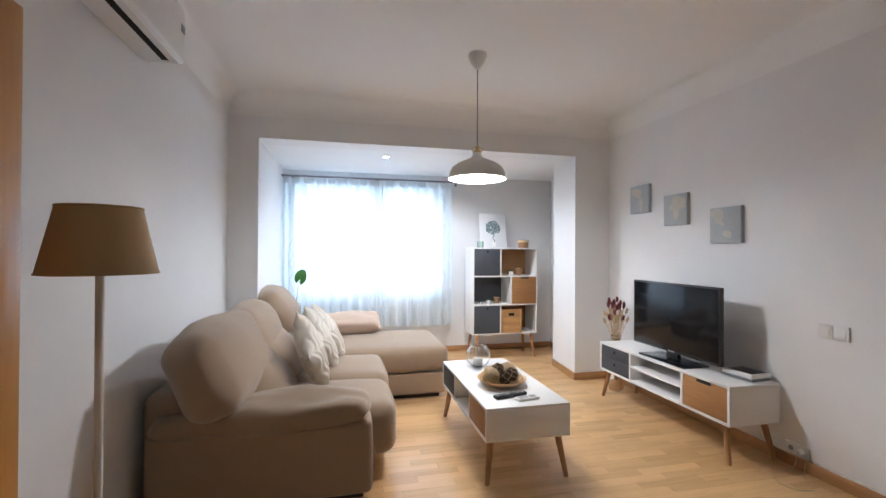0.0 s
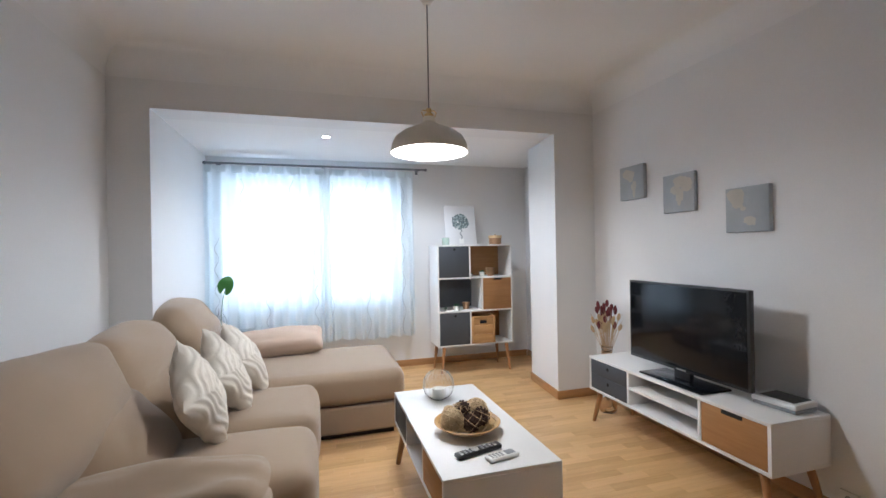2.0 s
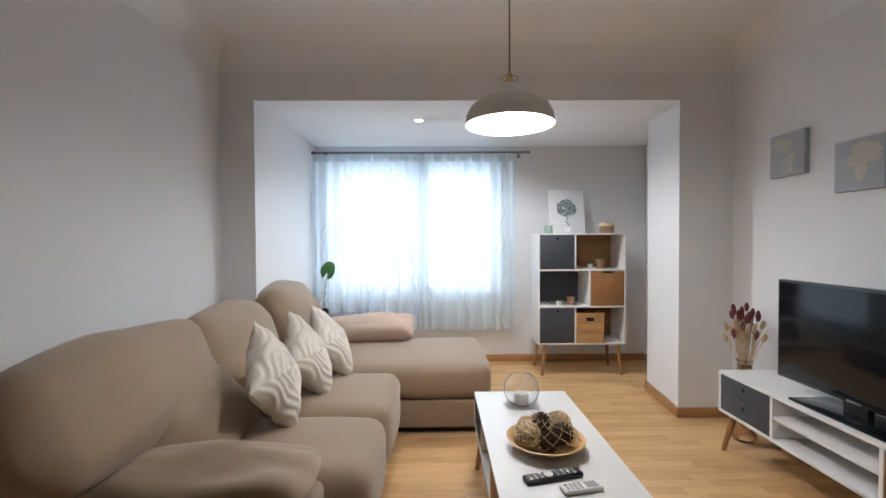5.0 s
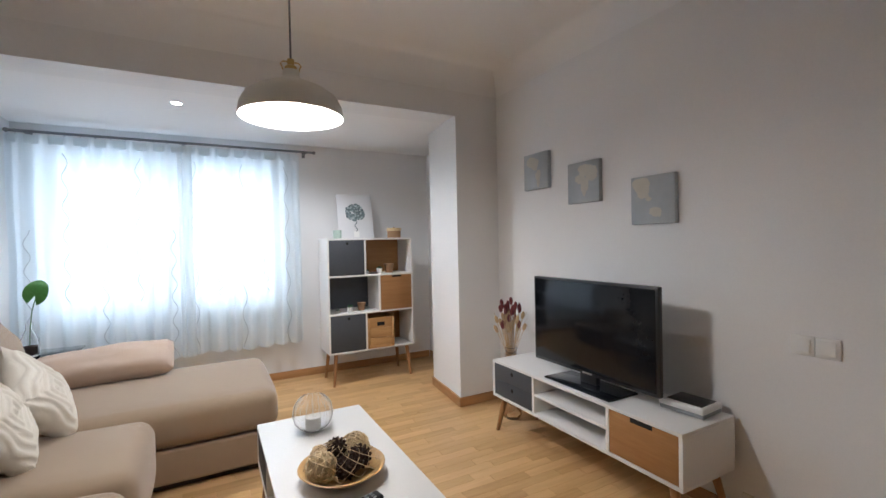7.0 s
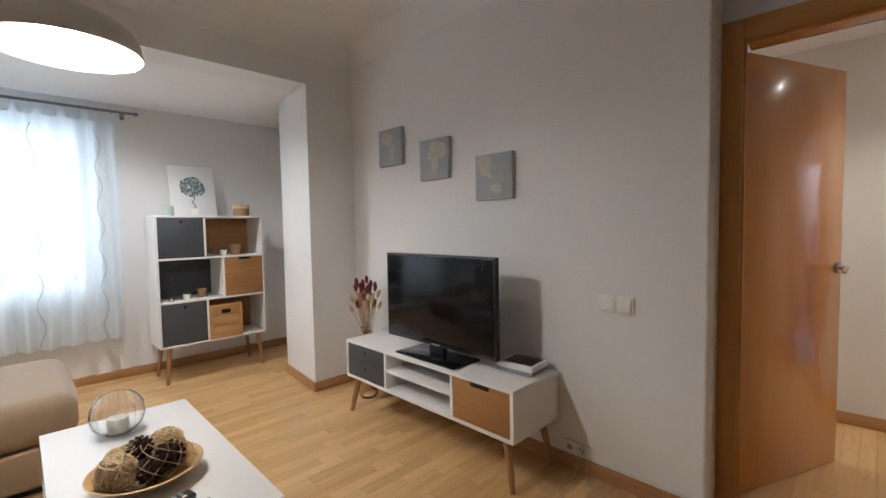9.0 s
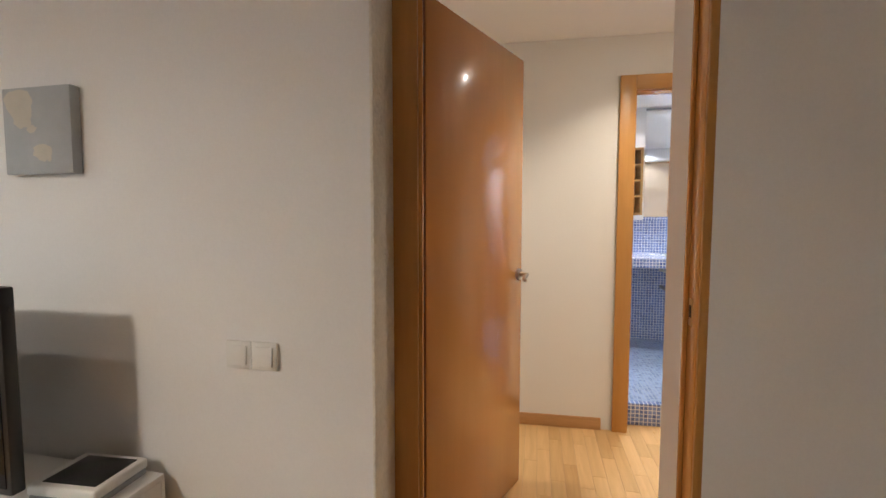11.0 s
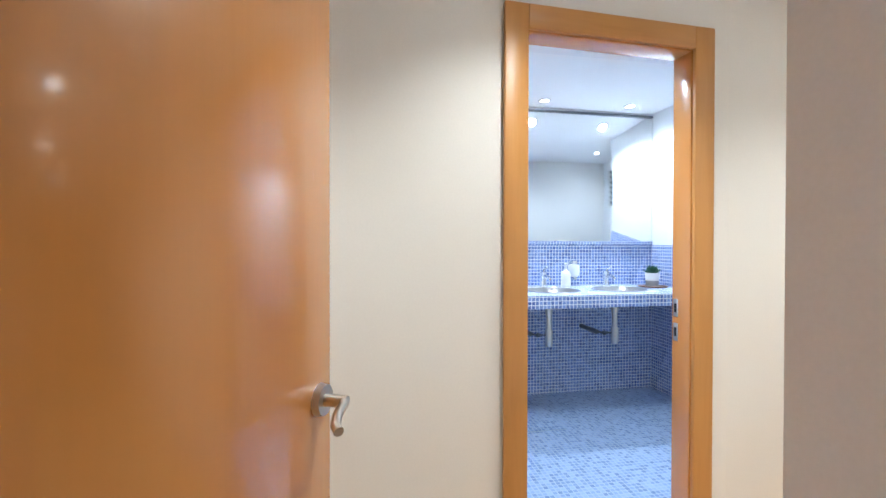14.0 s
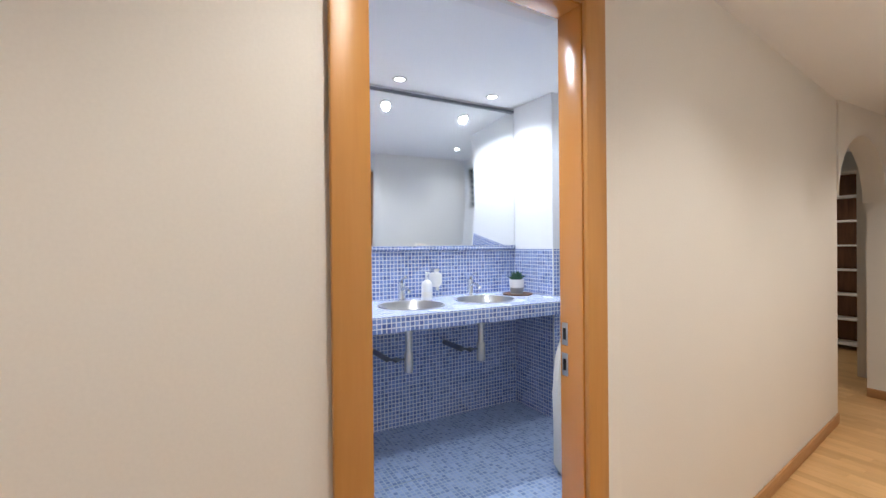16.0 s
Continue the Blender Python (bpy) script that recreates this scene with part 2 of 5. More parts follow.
BRASS = surface("brass", (0.60, 0.44, 0.20), 0.3, 1.0, vary=0.05, bump=0)
RODMETAL = surface("rod_metal", (0.22, 0.23, 0.25), 0.35, 0.8, vary=0.05, bump=0)
LAMPWHITE = surface("lamp_enamel", (0.74, 0.73, 0.68), 0.35, vary=0.02, bump=0.02)
PLASTIC = surface("white_plastic", (0.78, 0.78, 0.76), 0.35, vary=0.02, bump=0.01)
GREYPLASTIC = surface("grey_plastic", (0.30, 0.31, 0.32), 0.4, vary=0.05, bump=0.02)
SHEER = sheer("sheer_curtain", (0.84, 0.88, 0.90), 0.02)
SHEERTHREAD = sheer("curtain_thread", (0.62, 0.64, 0.66), 0.05)
LEAF = surface("leaf_green", (0.045, 0.17, 0.03), 0.4, vary=0.25, scale=20, fine=90, bump=0.1)
SUCCULENT = surface("succulent", (0.03, 0.10, 0.05), 0.6, vary=0.3, scale=30, bump=0.2)
STRAW = surface("dried_straw", (0.52, 0.36, 0.20), 0.85, vary=0.2, scale=30, fine=200, bump=0.4)
RUST = surface("dried_flower_red", (0.16, 0.028, 0.032), 0.9, vary=0.25, scale=40, fine=300, bump=0.6)
CONE = surface("pine_cone", (0.045, 0.022, 0.014), 0.8, vary=0.3, scale=40, fine=200, bump=0.5)
RATTAN = surface("rattan", (0.66, 0.50, 0.29), 0.7, vary=0.2, scale=30, fine=200, bump=0.4)
CORK = surface("cardboard_brown", (0.30, 0.17, 0.085), 0.8, vary=0.1, scale=12, fine=150, bump=0.2)
MINT = surface("mint_ceramic", (0.38, 0.48, 0.42), 0.35, vary=0.03, bump=0.02)
WAX = surface("candle_wax", (0.78, 0.76, 0.70), 0.5, vary=0.03, bump=0.02)
PAPER = surface("print_paper", (0.66, 0.66, 0.67), 0.7, vary=0.015, bump=0.01)
INK = surface("print_ink", (0.13, 0.17, 0.18), 0.7, vary=0.6, scale=25, fine=60, bump=0)
INKLIGHT = surface("print_ink_pale", (0.34, 0.40, 0.41), 0.7, vary=0.4, scale=25, fine=60, bump=0)
CABLE = surface("cream_cable", (0.62, 0.50, 0.32), 0.5, vary=0.03, bump=0)
BULB = glow("lamp_bulb", (1.0, 0.88, 0.72), 25)
SPOTGLOW = glow("spot_lens", (1.0, 0.93, 0.82), 60)
SPOTCOOL = glow("spot_lens_cool", (0.95, 0.97, 1.0), 14)
OUTSIDE = glow("outside_daylight", (0.84, 0.93, 1.0), 0.7)
GLASS = glass("clear_glass")
TABLEGLASS = glass("dark_glass", (0.35, 0.42, 0.46))
MIRROR = surface("mirror_silver", (0.92, 0.93, 0.93), 0.02, 1.0, vary=0.0, bump=0)
BLUE_D, BLUE_L = (0.085, 0.13, 0.35), (0.22, 0.31, 0.60)
TILE_YZ = mosaic("mosaic_wall_long", (1, 2), BLUE_L, BLUE_D)
TILE_XZ = mosaic("mosaic_wall_cross", (0, 2), BLUE_L, BLUE_D)
TILE_XY = mosaic("mosaic_floor", (0, 1), (0.36, 0.47, 0.68), (0.14, 0.21, 0.43), rough=0.3, grout=(0.42, 0.50, 0.62))
COUNTERTOP = mosaic("mosaic_counter", (0, 1), (0.52, 0.60, 0.82), (0.26, 0.34, 0.64), rough=0.22)
BEDGREY = surface("headboard_grey", (0.24, 0.27, 0.29), 0.8, vary=0.05, bump=0.1)
QUILT = surface("patterned_quilt", (0.62, 0.63, 0.62), 0.9, vary=0.35, scale=30, fine=90, bump=0.4)
SHELFDARK = wood("dark_shelf_wood", (0.22, 0.10, 0.045), (0.12, 0.05, 0.022), 0.5, along=2)


# ---- mesh helpers ----
def bm_box(x0, y0, z0, x1, y1, z1, bev=0.0, seg=2):
    bm = bmesh.new()
    bmesh.ops.create_cube(bm, size=1.0, matrix=Matrix.Translation(((x0 + x1) / 2, (y0 + y1) / 2, (z0 + z1) / 2)) @ Matrix.Diagonal((x1 - x0, y1 - y0, z1 - z0, 1)))
    if bev:
        bmesh.ops.bevel(bm, geom=bm.edges[:], offset=bev, segments=seg, affect="EDGES", profile=0.5)
    return bm


def join(*bms):
    out = bmesh.new()
    for b in bms:
        me = bpy.data.meshes.new("tmp")
        b.to_mesh(me)
        out.from_mesh(me)
        bpy.data.meshes.remove(me)
        b.free()
    return out


def moved(bm, m):
    bmesh.ops.transform(bm, matrix=m, verts=bm.verts)
    return bm


def cone(p0, p1, r0, r1, n=14):
    p0, p1 = Vector(p0), Vector(p1)
    d = p1 - p0
    bm = bmesh.new()
    m = Matrix.Translation((p0 + p1) / 2) @ d.to_track_quat("Z", "Y").to_matrix().to_4x4()
    bmesh.ops.create_cone(bm, cap_ends=True, segments=n, radius1=r0, radius2=r1, depth=d.length, matrix=m)
    return bm


def lathe(profile, n=28, centre=(0, 0, 0)):
    """Turns a profile of (radius, height) round the vertical."""
    bm = bmesh.new()
    rings = []
    for r, z in profile:
        if r < 1e-5:
            rings.append([bm.verts.new((centre[0], centre[1], centre[2] + z))])
        else:
            rings.append([bm.verts.new((centre[0] + r * math.cos(2 * math.pi * k / n), centre[1] + r * math.sin(2 * math.pi * k / n), centre[2] + z)) for k in range(n)])
    for a, b in zip(rings, rings[1:]):
        for k in range(n):
            j = (k + 1) % n
            if len(a) == 1 and len(b) == 1:
                continue
            if len(a) == 1:
                bm.faces.new((a[0], b[k], b[j]))
            elif len(b) == 1:
                bm.faces.new((a[k], a[j], b[0]))
            else:
                bm.faces.new((a[k], a[j], b[j], b[k]))
    bmesh.ops.recalc_face_normals(bm, faces=bm.faces)
    return bm


def tube(points, r, n=8, closed=False):
    bm = bmesh.new()
    pts = [Vector(p) for p in points]
    rings = []
    for i, p in enumerate(pts):
        a = pts[i - 1] if i or closed else pts[0]
        b = pts[(i + 1) % len(pts)] if i < len(pts) - 1 or closed else pts[-1]
        d = (b - a).normalized()
        q = d.to_track_quat("Z", "Y")
        rings.append([bm.verts.new(p + q @ Vector((r * math.cos(2 * math.pi * k / n), r * math.sin(2 * math.pi * k / n), 0))) for k in range(n)])
    pairs = list(zip(rings, rings[1:])) + ([(rings[-1], rings[0])] if closed else [])
    for a, b in pairs:
        off = min(range(n), key=lambda s: (a[0].co - b[s].co).length)
        for k in range(n):
            bm.faces.new((a[k], a[(k + 1) % n], b[(k + 1 + off) % n], b[(k + off) % n]))
    if not closed:
        bm.faces.new(rings[0][::-1])
        bm.faces.new(rings[-1])
    bmesh.ops.recalc_face_normals(bm, faces=bm.faces)
    return bm


def cushion(w, h, t, n=18, puff=0.45, corner=0.10, wobble=0.012, seed=0, blunt=0.06):
    """A stuffed cushion lying in its own xy plane, w by h, t thick in the middle, with pinched rim and soft creases."""
    bm = bmesh.new()
    grid = {}
    for side in (1, -1):
        for i in range(n + 1):
            for j in range(n + 1):
                u, v = 2 * i / n - 1, 2 * j / n - 1
                rim = i in (0, n) or j in (0, n)
                if rim and side == -1:
                    grid[side, i, j] = grid[1, i, j]
                    continue
                f = max(0.0, (1 - abs(u) ** 2.6) * (1 - abs(v) ** 2.6)) ** puff
                pull = 1 - corner * (1 - (abs(u) * abs(v)) ** 1.5) * max(abs(u), abs(v)) ** 4 - blunt * (abs(u) * abs(v)) ** 2
                wob = wobble * (noise.noise(Vector((u * 1.8 + seed, v * 1.8 + side * 3, seed * 1.7))) + 0.3 * noise.noise(Vector((u * 5 + seed, v * 3, side + seed))))
                grid[side, i, j] = bm.verts.new((u * w / 2 * pull, v * h / 2 * pull, side * (t / 2 * f + (0 if rim else wob))))
    for side in (1, -1):
        for i in range(n):
            for j in range(n):
                q = [grid[side, i, j], grid[side, i + 1, j], grid[side, i + 1, j + 1], grid[side, i, j + 1]]
                bm.faces.new(q if side == 1 else q[::-1])
    return bm


def soft_block(x0, y0, z0, x1, y1, z1, r=0.06, seg=4, swell=0.02, seed=0, creases=0.0):
    """An upholstered block: rounded edges, faces swelling a little and uneven."""
    bm = bmesh.new()
    sx, sy, sz = x1 - x0, y1 - y0, z1 - z0
    bmesh.ops.create_cube(bm, size=1.0, matrix=Matrix.Diagonal((sx, sy, sz, 1)))
    bmesh.ops.bevel(bm, geom=bm.edges[:], offset=r, segments=seg, affect="EDGES", profile=0.5)
    bmesh.ops.subdivide_edges(bm, edges=[e for e in bm.edges if e.calc_length() > 0.2], cuts=7, use_grid_fill=True)
    for v in bm.verts:
        u = Vector((v.co.x / sx * 2, v.co.y / sy * 2, v.co.z / sz * 2))
        f = [max(0, 1 - u[k] ** 2) for k in range(3)]
        add = Vector((u.x * f[1] * f[2], u.y * f[0] * f[2], u.z * f[0] * f[1])) * swell
        add += Vector((0, 0, 1)) * 0.006 * noise.noise(v.co * 4 + Vector((seed, 0, 0)))
        add += v.co.normalized() * creases * noise.noise(Vector((v.co.x * 3, v.co.y * 9, v.co.z * 5 + seed * 2.3)))
        v.co += add
    bmesh.ops.recalc_face_normals(bm, faces=bm.faces)
    return moved(bm, Matrix.Translation(((x0 + x1) / 2, (y0 + y1) / 2, (z0 + z1) / 2)))


def mesh_of(name, bm, material, angle=38):
    me = bpy.data.meshes.new(name)
    bm.to_mesh(me)
    bm.free()
    me.materials.append(material)
    for f in me.polygons:
        f.use_smooth = True
    me.set_sharp_from_angle(angle=radians(angle))
    return me


def thing(name, x, y, z, label, category, group="", turn=0.0):
    ob = new(name)
    ob.empty_display_size = 0.1
    ob.matrix_world = pose(x, y, z, 0, 0, turn)
    return tagged(ob, label, category, group)


def part(name, bm, material, parent, label=""):
    ob = new(name, mesh_of(name, bm, material))
    ob.parent = parent
    return tagged(ob, label) if label else ob


def single(name, bm, material, label, category, group="", at=None):
    ob = new(name, mesh_of(name, bm, material))
    if at:
        ob.matrix_world = at
    return tagged(ob, label, category, group)


def structure(name, bm, material, label=""):
    return tagged(new(name, mesh_of(name, bm, material)), label, "", "", "structure")


# ---- the living room ----
CEIL = 2.755
BEAM = 2.358
structure("wall_west", join(bm_box(-1.2, -1.1, 0, -1.0, 1.02, 2.9), bm_box(-1.2, 1.02, 2.04, -1.0, 1.88, 2.9), bm_box(-1.2, 1.88, 0, -1.0, 4.496, 2.9)), PAINT, "white painted living room wall")
structure("wall_south", bm_box(-1.2, -1.1, 0, 3.009, -0.9, 2.9), PAINT, "white painted living room wall")
structure("wall_tv", bm_box(2.79, 1.925, 0, 2.955, 4.496, 2.9), PAINT, "white painted wall behind the television")
structure("wall_door", join(bm_box(3.010, -1.1, 0, 3.09, 1.028, 2.9), bm_box(3.002, 1.028, 2.06, 3.09, 1.94, 2.9), bm_box(2.965, 1.94, 0, 3.09, 4.6, 2.9)), PAINT, "white painted wall round the corridor door")
structure("wall_edge", bm_box(2.787, 1.918, 0, 2.962, 1.928, 2.88, 0.003), PLASTER, "rough cracked plaster edge beside the door frame")
structure("wall_alcove_left", bm_box(-1.2, 4.4965, 0, -0.744, 6.3, 2.9), PAINT, "white painted side wall of the window alcove")
def prism(points, z0, z1):
    """An upright block over a plan outline, listed anticlockwise."""
    bm = bmesh.new()
    lo, hi = [bm.verts.new((x, y, z0)) for x, y in points], [bm.verts.new((x, y, z1)) for x, y in points]
    bm.faces.new(lo[::-1])
    bm.faces.new(hi)
    for k in range(len(points)):
        j = (k + 1) % len(points)
        bm.faces.new((lo[k], lo[j], hi[j], hi[k]))
    return bm


structure("pier_right", prism(((2.388, 4.4965), (3.05, 4.4965), (3.05, 5.11), (2.45, 5.11)), 0, 2.9), PAINT, "white painted pier beside the window alcove")
structure("wall_alcove_right", bm_box(2.88, 5.1105, 0, 3.05, 6.3, 2.9), PAINT, "white painted side wall of the window alcove")
structure("beam", bm_box(-0.744, 4.4965, BEAM, 2.388, 4.75, 2.9), PAINT, "white painted beam over the alcove opening")
structure("ceiling_alcove", join(prism(((-0.744, 4.7505), (2.412, 4.7505), (2.449, 5.11), (2.449, 6.3), (-0.744, 6.3)), BEAM, 2.6), bm_box(2.4495, 5.1105, BEAM, 2.8795, 6.3, 2.6)), CEILING, "white alcove ceiling")
WX0, WX1, WZ0, WZ1 = -0.60, 1.24, 0.78, 2.14
structure("wall_north", join(bm_box(-0.7435, 6.05, 0, WX0, 6.299, BEAM), bm_box(WX1, 6.05, 0, 2.8795, 6.299, BEAM), bm_box(WX0, 6.05, 0, WX1, 6.299, WZ0), bm_box(WX0, 6.05, WZ1, WX1, 6.299, BEAM)), PAINT, "white painted window wall")


def coved_ceiling(x0, y0, x1, y1, z, r, steps=8):
    """A flat ceiling that runs down into the walls in a rounded cove."""
    bm = bmesh.new()
    loops = []
    for k in range(steps + 1):
        a = math.pi / 2 * k / steps
        d, h = r * (1 - math.cos(a)), z - r + r * math.sin(a)
        loops.append([bm.verts.new(c) for c in ((x0 + d, y0 + d, h), (x1 - d, y0 + d, h), (x1 - d, y1 - d, h), (x0 + d, y1 - d, h))])
    for a, b in zip(loops, loops[1:]):
        for k in range(4):
            bm.faces.new((a[k], b[k], b[(k + 1) % 4], a[(k + 1) % 4]))
    bm.faces.new(loops[-1][::-1])
    return bm


structure("ceiling", coved_ceiling(-0.998, -0.898, 2.788, 4.494, CEIL, 0.20), CEILING, "white ceiling rounded into the walls")
structure("ceiling_slab", bm_box(-1.2, -1.1, 2.901, 3.09, 4.75, 3.0), CEILING)
structure("ceiling_recess", bm_box(2.789, -0.9, 2.6, 3.001, 1.917, 2.9), CEILING)

# window: frame with two sashes behind the curtain
win = thing("window_1", (WX0 + WX1) / 2, 6.12, WZ0, "white two-sash window behind sheer curtains", "window")
win["kind"] = "structure"
hw, hh = (WX1 - WX0) / 2, WZ1 - WZ0
for x0, z0, x1, z1 in ((-hw, 0, hw, 0.06), (-hw, hh - 0.06, hw, hh), (-hw, 0.06, -hw + 0.06, hh - 0.06), (hw - 0.06, 0.06, hw, hh - 0.06), (-0.05, 0.06, 0.05, hh - 0.06)):
    part("window_frame", bm_box(x0, -0.03, z0, x1, 0.04, z1, 0.006), PLASTIC, win)
for x0, x1 in ((-hw + 0.06, -0.05), (0.05, hw - 0.06)):
    pane = part("pane", bm_box(x0 + 0.001, 0.0, 0.061, x1 - 0.001, 0.006, hh - 0.061), GLASS, win)
    pane.visible_shadow = False
part("window_sill", bm_box(-hw - 0.03, -0.11, -0.035, hw + 0.03, -0.071, -0.001, 0.006), PLASTIC, win)
single_back = structure("backdrop", bm_box(-6, 9.0, -1, 7, 9.05, 6), OUTSIDE, "bright overcast daylight outside the window")


def skirting(x0, y0, x1, y1):
    """A baseboard piece with a rounded top edge."""
    return bm_box(x0, y0, 0.0, x1, y1, 0.075, 0.006)


SK = 0.014
structure("baseboard_west", join(skirting(-0.9995, -0.9, -1.0 + SK, 0.93), skirting(-0.9995, 1.98, -1.0 + SK, 4.496)), SKIRT, "wooden baseboard")
structure("baseboard_tv", skirting(2.79 - SK, 1.94, 2.7895, 4.496), SKIRT, "wooden baseboard with crumbling plaster above")
structure("baseboard_pier", join(skirting(2.388 - SK, 4.496 - SK, 2.776, 4.4955)), SKIRTX, "wooden baseboard round the pier")
structure("baseboard_pier_side", prism(((2.388 - SK, 4.4965), (2.3875, 4.4965), (2.4495, 5.11), (2.45 - SK, 5.11)), 0, 0.075), SKIRT, "wooden baseboard round the pier")
structure("baseboard_north", skirting(-0.744, 6.05 - SK, 2.866, 6.0495), SKIRTX, "wooden baseboard")
structure("baseboard_alcove", skirting(2.88 - SK, 5.11, 2.8795, 6.036), SKIRT, "wooden baseboard")
structure("baseboard_south", join(skirting(3.010 - SK, -0.9, 3.0095, 1.02)), SKIRT, "wooden baseboard")


def crumbs():
    bm = bmesh.new()
    rnd = random.Random(4)
    for k in range(60):
        y = 1.95 + rnd.random() * 0.62
        s = rnd.uniform(0.003, 0.010)
        bmesh.ops.create_icosphere(bm, subdivisions=1, radius=s, matrix=Matrix.Translation((2.787, y, 0.076 + rnd.random() * 0.012)) @ Matrix.Diagonal((0.5, rnd.uniform(1.5, 5), 0.7, 1)))
    return bm


structure("plaster_edge", crumbs(), PLASTER, "crumbling plaster along the baseboard")


def door_frame(name, y0, y1, xs, depth, h, label, width=0.09, proud=0.014, both=True):
    """Jambs, head and flat casings of a doorway in a wall that runs along y; xs is the near face of the wall."""
    d = thing(name, xs, (y0 + y1) / 2, 0, label, "door frame", turn=3.0)
    d["kind"] = "structure"
    a, b = y0 - (y0 + y1) / 2, y1 - (y0 + y1) / 2
    part("jamb", bm_box(0.0165, a, 0, depth, a + 0.03, h, 0.002), DOORWOOD, d)
    if both:
        part("jamb", bm_box(0.001, b - 0.03, 0, 0.016, b + 0.07, h, 0.002), DOORWOOD, d)
        part("jamb_rebate", bm_box(0.0165, b + 0.043, 0, depth, b + 0.07, h, 0.002), DOORWOOD, d)
    else:
        part("jamb", bm_box(0.001, b - 0.03, 0, depth, b, h, 0.002), DOORWOOD, d)
    part("head", bm_box(0.001, a + 0.031, h - 0.03, depth, b - 0.031, h, 0.002), DOORWOOD, d)
    for x0, x1 in ((-proud, 0.0),):
        part("casing", bm_box(0.004, a + 0.006, 0, 0.016, a + 0.03, h + width - 0.02, 0.003), CASEWOOD, d, "narrow casing sunk into the plaster")
        part("casing", bm_box(x0, b - 0.018, 0, x1, b - 0.02 + width, h + width - 0.02, 0.004), CASEWOOD, d)
        part("casing_head", bm_box(x0, a + 0.006, h - 0.018, x1, b - 0.0185, h + width - 0.02, 0.004), CASEHEAD, d)
    for s in (a + 0.03,):
        part("stop", bm_box(depth * 0.8, s, 0, depth * 0.9, s + 0.012, h - 0.03, 0.002), DOORWOOD, d)
    return d


def lever_handle(parent, x, y, z, side):
    """A round rose with a bent lever, on a leaf that runs along local x."""
    hd = part("door_handle", join(cone((x, y, z), (x, y + side * 0.012, z), 0.027, 0.025, 24), cone((x, y + side * 0.01, z), (x, y + side * 0.05, z), 0.011, 0.010, 16)), STEEL, parent, "brushed steel lever handle")
    part("lever", tube([(x, y + side * 0.045, z), (x - 0.02, y + side * 0.053, z + 0.002), (x - 0.045, y + side * 0.055, z - 0.004), (x - 0.065, y + side * 0.062, z - 0.012), (x - 0.075, y + side * 0.072, z - 0.016)], 0.008, 10), STEEL, hd)


fr = door_frame("door_frame_1", 1.02, 1.862, 2.984, 0.106, 2.03, "orange-brown wooden frame of the open corridor door", width=0.092)
part("strike_plate", bm_box(0.05, -0.3908, 0.97, 0.075, -0.3892, 1.05, 0.0005), BRASS, fr)
part("latch_hole", bm_box(0.057, -0.3890, 0.995, 0.069, -0.3883, 1.03), HOLE, fr)

# open leaf, hinged on the far jamb
ang = math.degrees(math.atan2(1.564 - 1.856, 3.782 - 3.10))
leaf = thing("door_1", 3.10, 1.856, 0.008, "open orange-brown veneered flush door", "door", turn=ang)
leaf["kind"] = "structure"
part("leaf", bm_box(0.0, 0.0, 0.0, 0.738, 0.036, 2.002, 0.002), DOORWOOD, leaf)
# thin band that carries both the edge's darker wood and its shade
part("edge_band", bm_box(-0.0025, 0.0015, 0.0, -0.0003, 0.0345, 2.002, 0.0005), EDGEWOODSHADED, leaf, "hinge edge of the leaf, darker wood with its shade in the colour")
lever_handle(leaf, 0.70, 0.0, 1.018, -1)
lever_handle(leaf, 0.70, 0.036, 1.018, 1)
for hz in (0.22, 0.955, 1.74):
    part("hinge", join(cone((-0.009, 0.036, hz), (-0.009, 0.036, hz + 0.10), 0.008, 0.008, 12), cone((-0.009, 0.036, hz + 0.1), (-0.009, 0.036, hz + 0.108), 0.006, 0.003, 12), bm_box(-0.0042, 0.006, hz, -0.0026, 0.034, hz + 0.10)), RODMETAL, leaf)

# closed door in the west wall
fw = thing("door_frame_2", -1.0, 1.45, 0, "orange-brown wooden frame of a closed door", "door frame")
fw["kind"] = "structure"
for y0, y1 in ((-0.52, -0.41), (0.41, 0.52)):
    part("casing", bm_box(0.001, y0, 0, 0.016, y1, 2.11, 0.004), CASEWOOD, fw)
part("casing_head", bm_box(0.001, -0.4095, 2.02, 0.016, 0.4095, 2.11, 0.004), CASEHEAD, fw)
part("leaf", bm_box(-0.06, -0.429, 0.005, -0.02, 0.429, 2.039, 0.002), DOORWOOD, fw)


# ---- corridor and rooms beyond it ----
structure("wall_corridor_right", bm_box(3.0905, -4.3, 0, 3.42, 1.03, 2.6), PAINT, "white corridor wall corner")


def slanted(name, x0, y0, slope, pieces, material, label, thick=0.13):
    """A wall that runs down -y from (x0, y0), drifting +x by slope; pieces: (s0, s1, z0, z1) along it."""
    length = math.hypot(1, slope)
    ob = structure(name, join(*[bm_box(0, -s1 * length, z0, thick, -s0 * length, z1) for s0, s1, z0, z1 in pieces]), material, label)
    ob.matrix_world = pose(x0, y0, 0, 0, 0, math.degrees(math.atan(slope)))
    return ob


# the bathroom door's wall, then the long wall towards the arch
slanted("wall_bath_door", 4.373, 2.30, 0.0455, ((0, 1.31, 0, 2.6), (1.31, 2.09, 2.045, 2.6), (2.09, 2.2, 0, 2.6)), CREAM, "cream corridor wall with the bathroom door")
RX, RY, RS = 4.4735, 0.0995, 0.155
slanted("wall_long", RX, RY, RS, ((0, 2.86, 0, 2.6),), CREAM, "long cream corridor wall", 0.14)
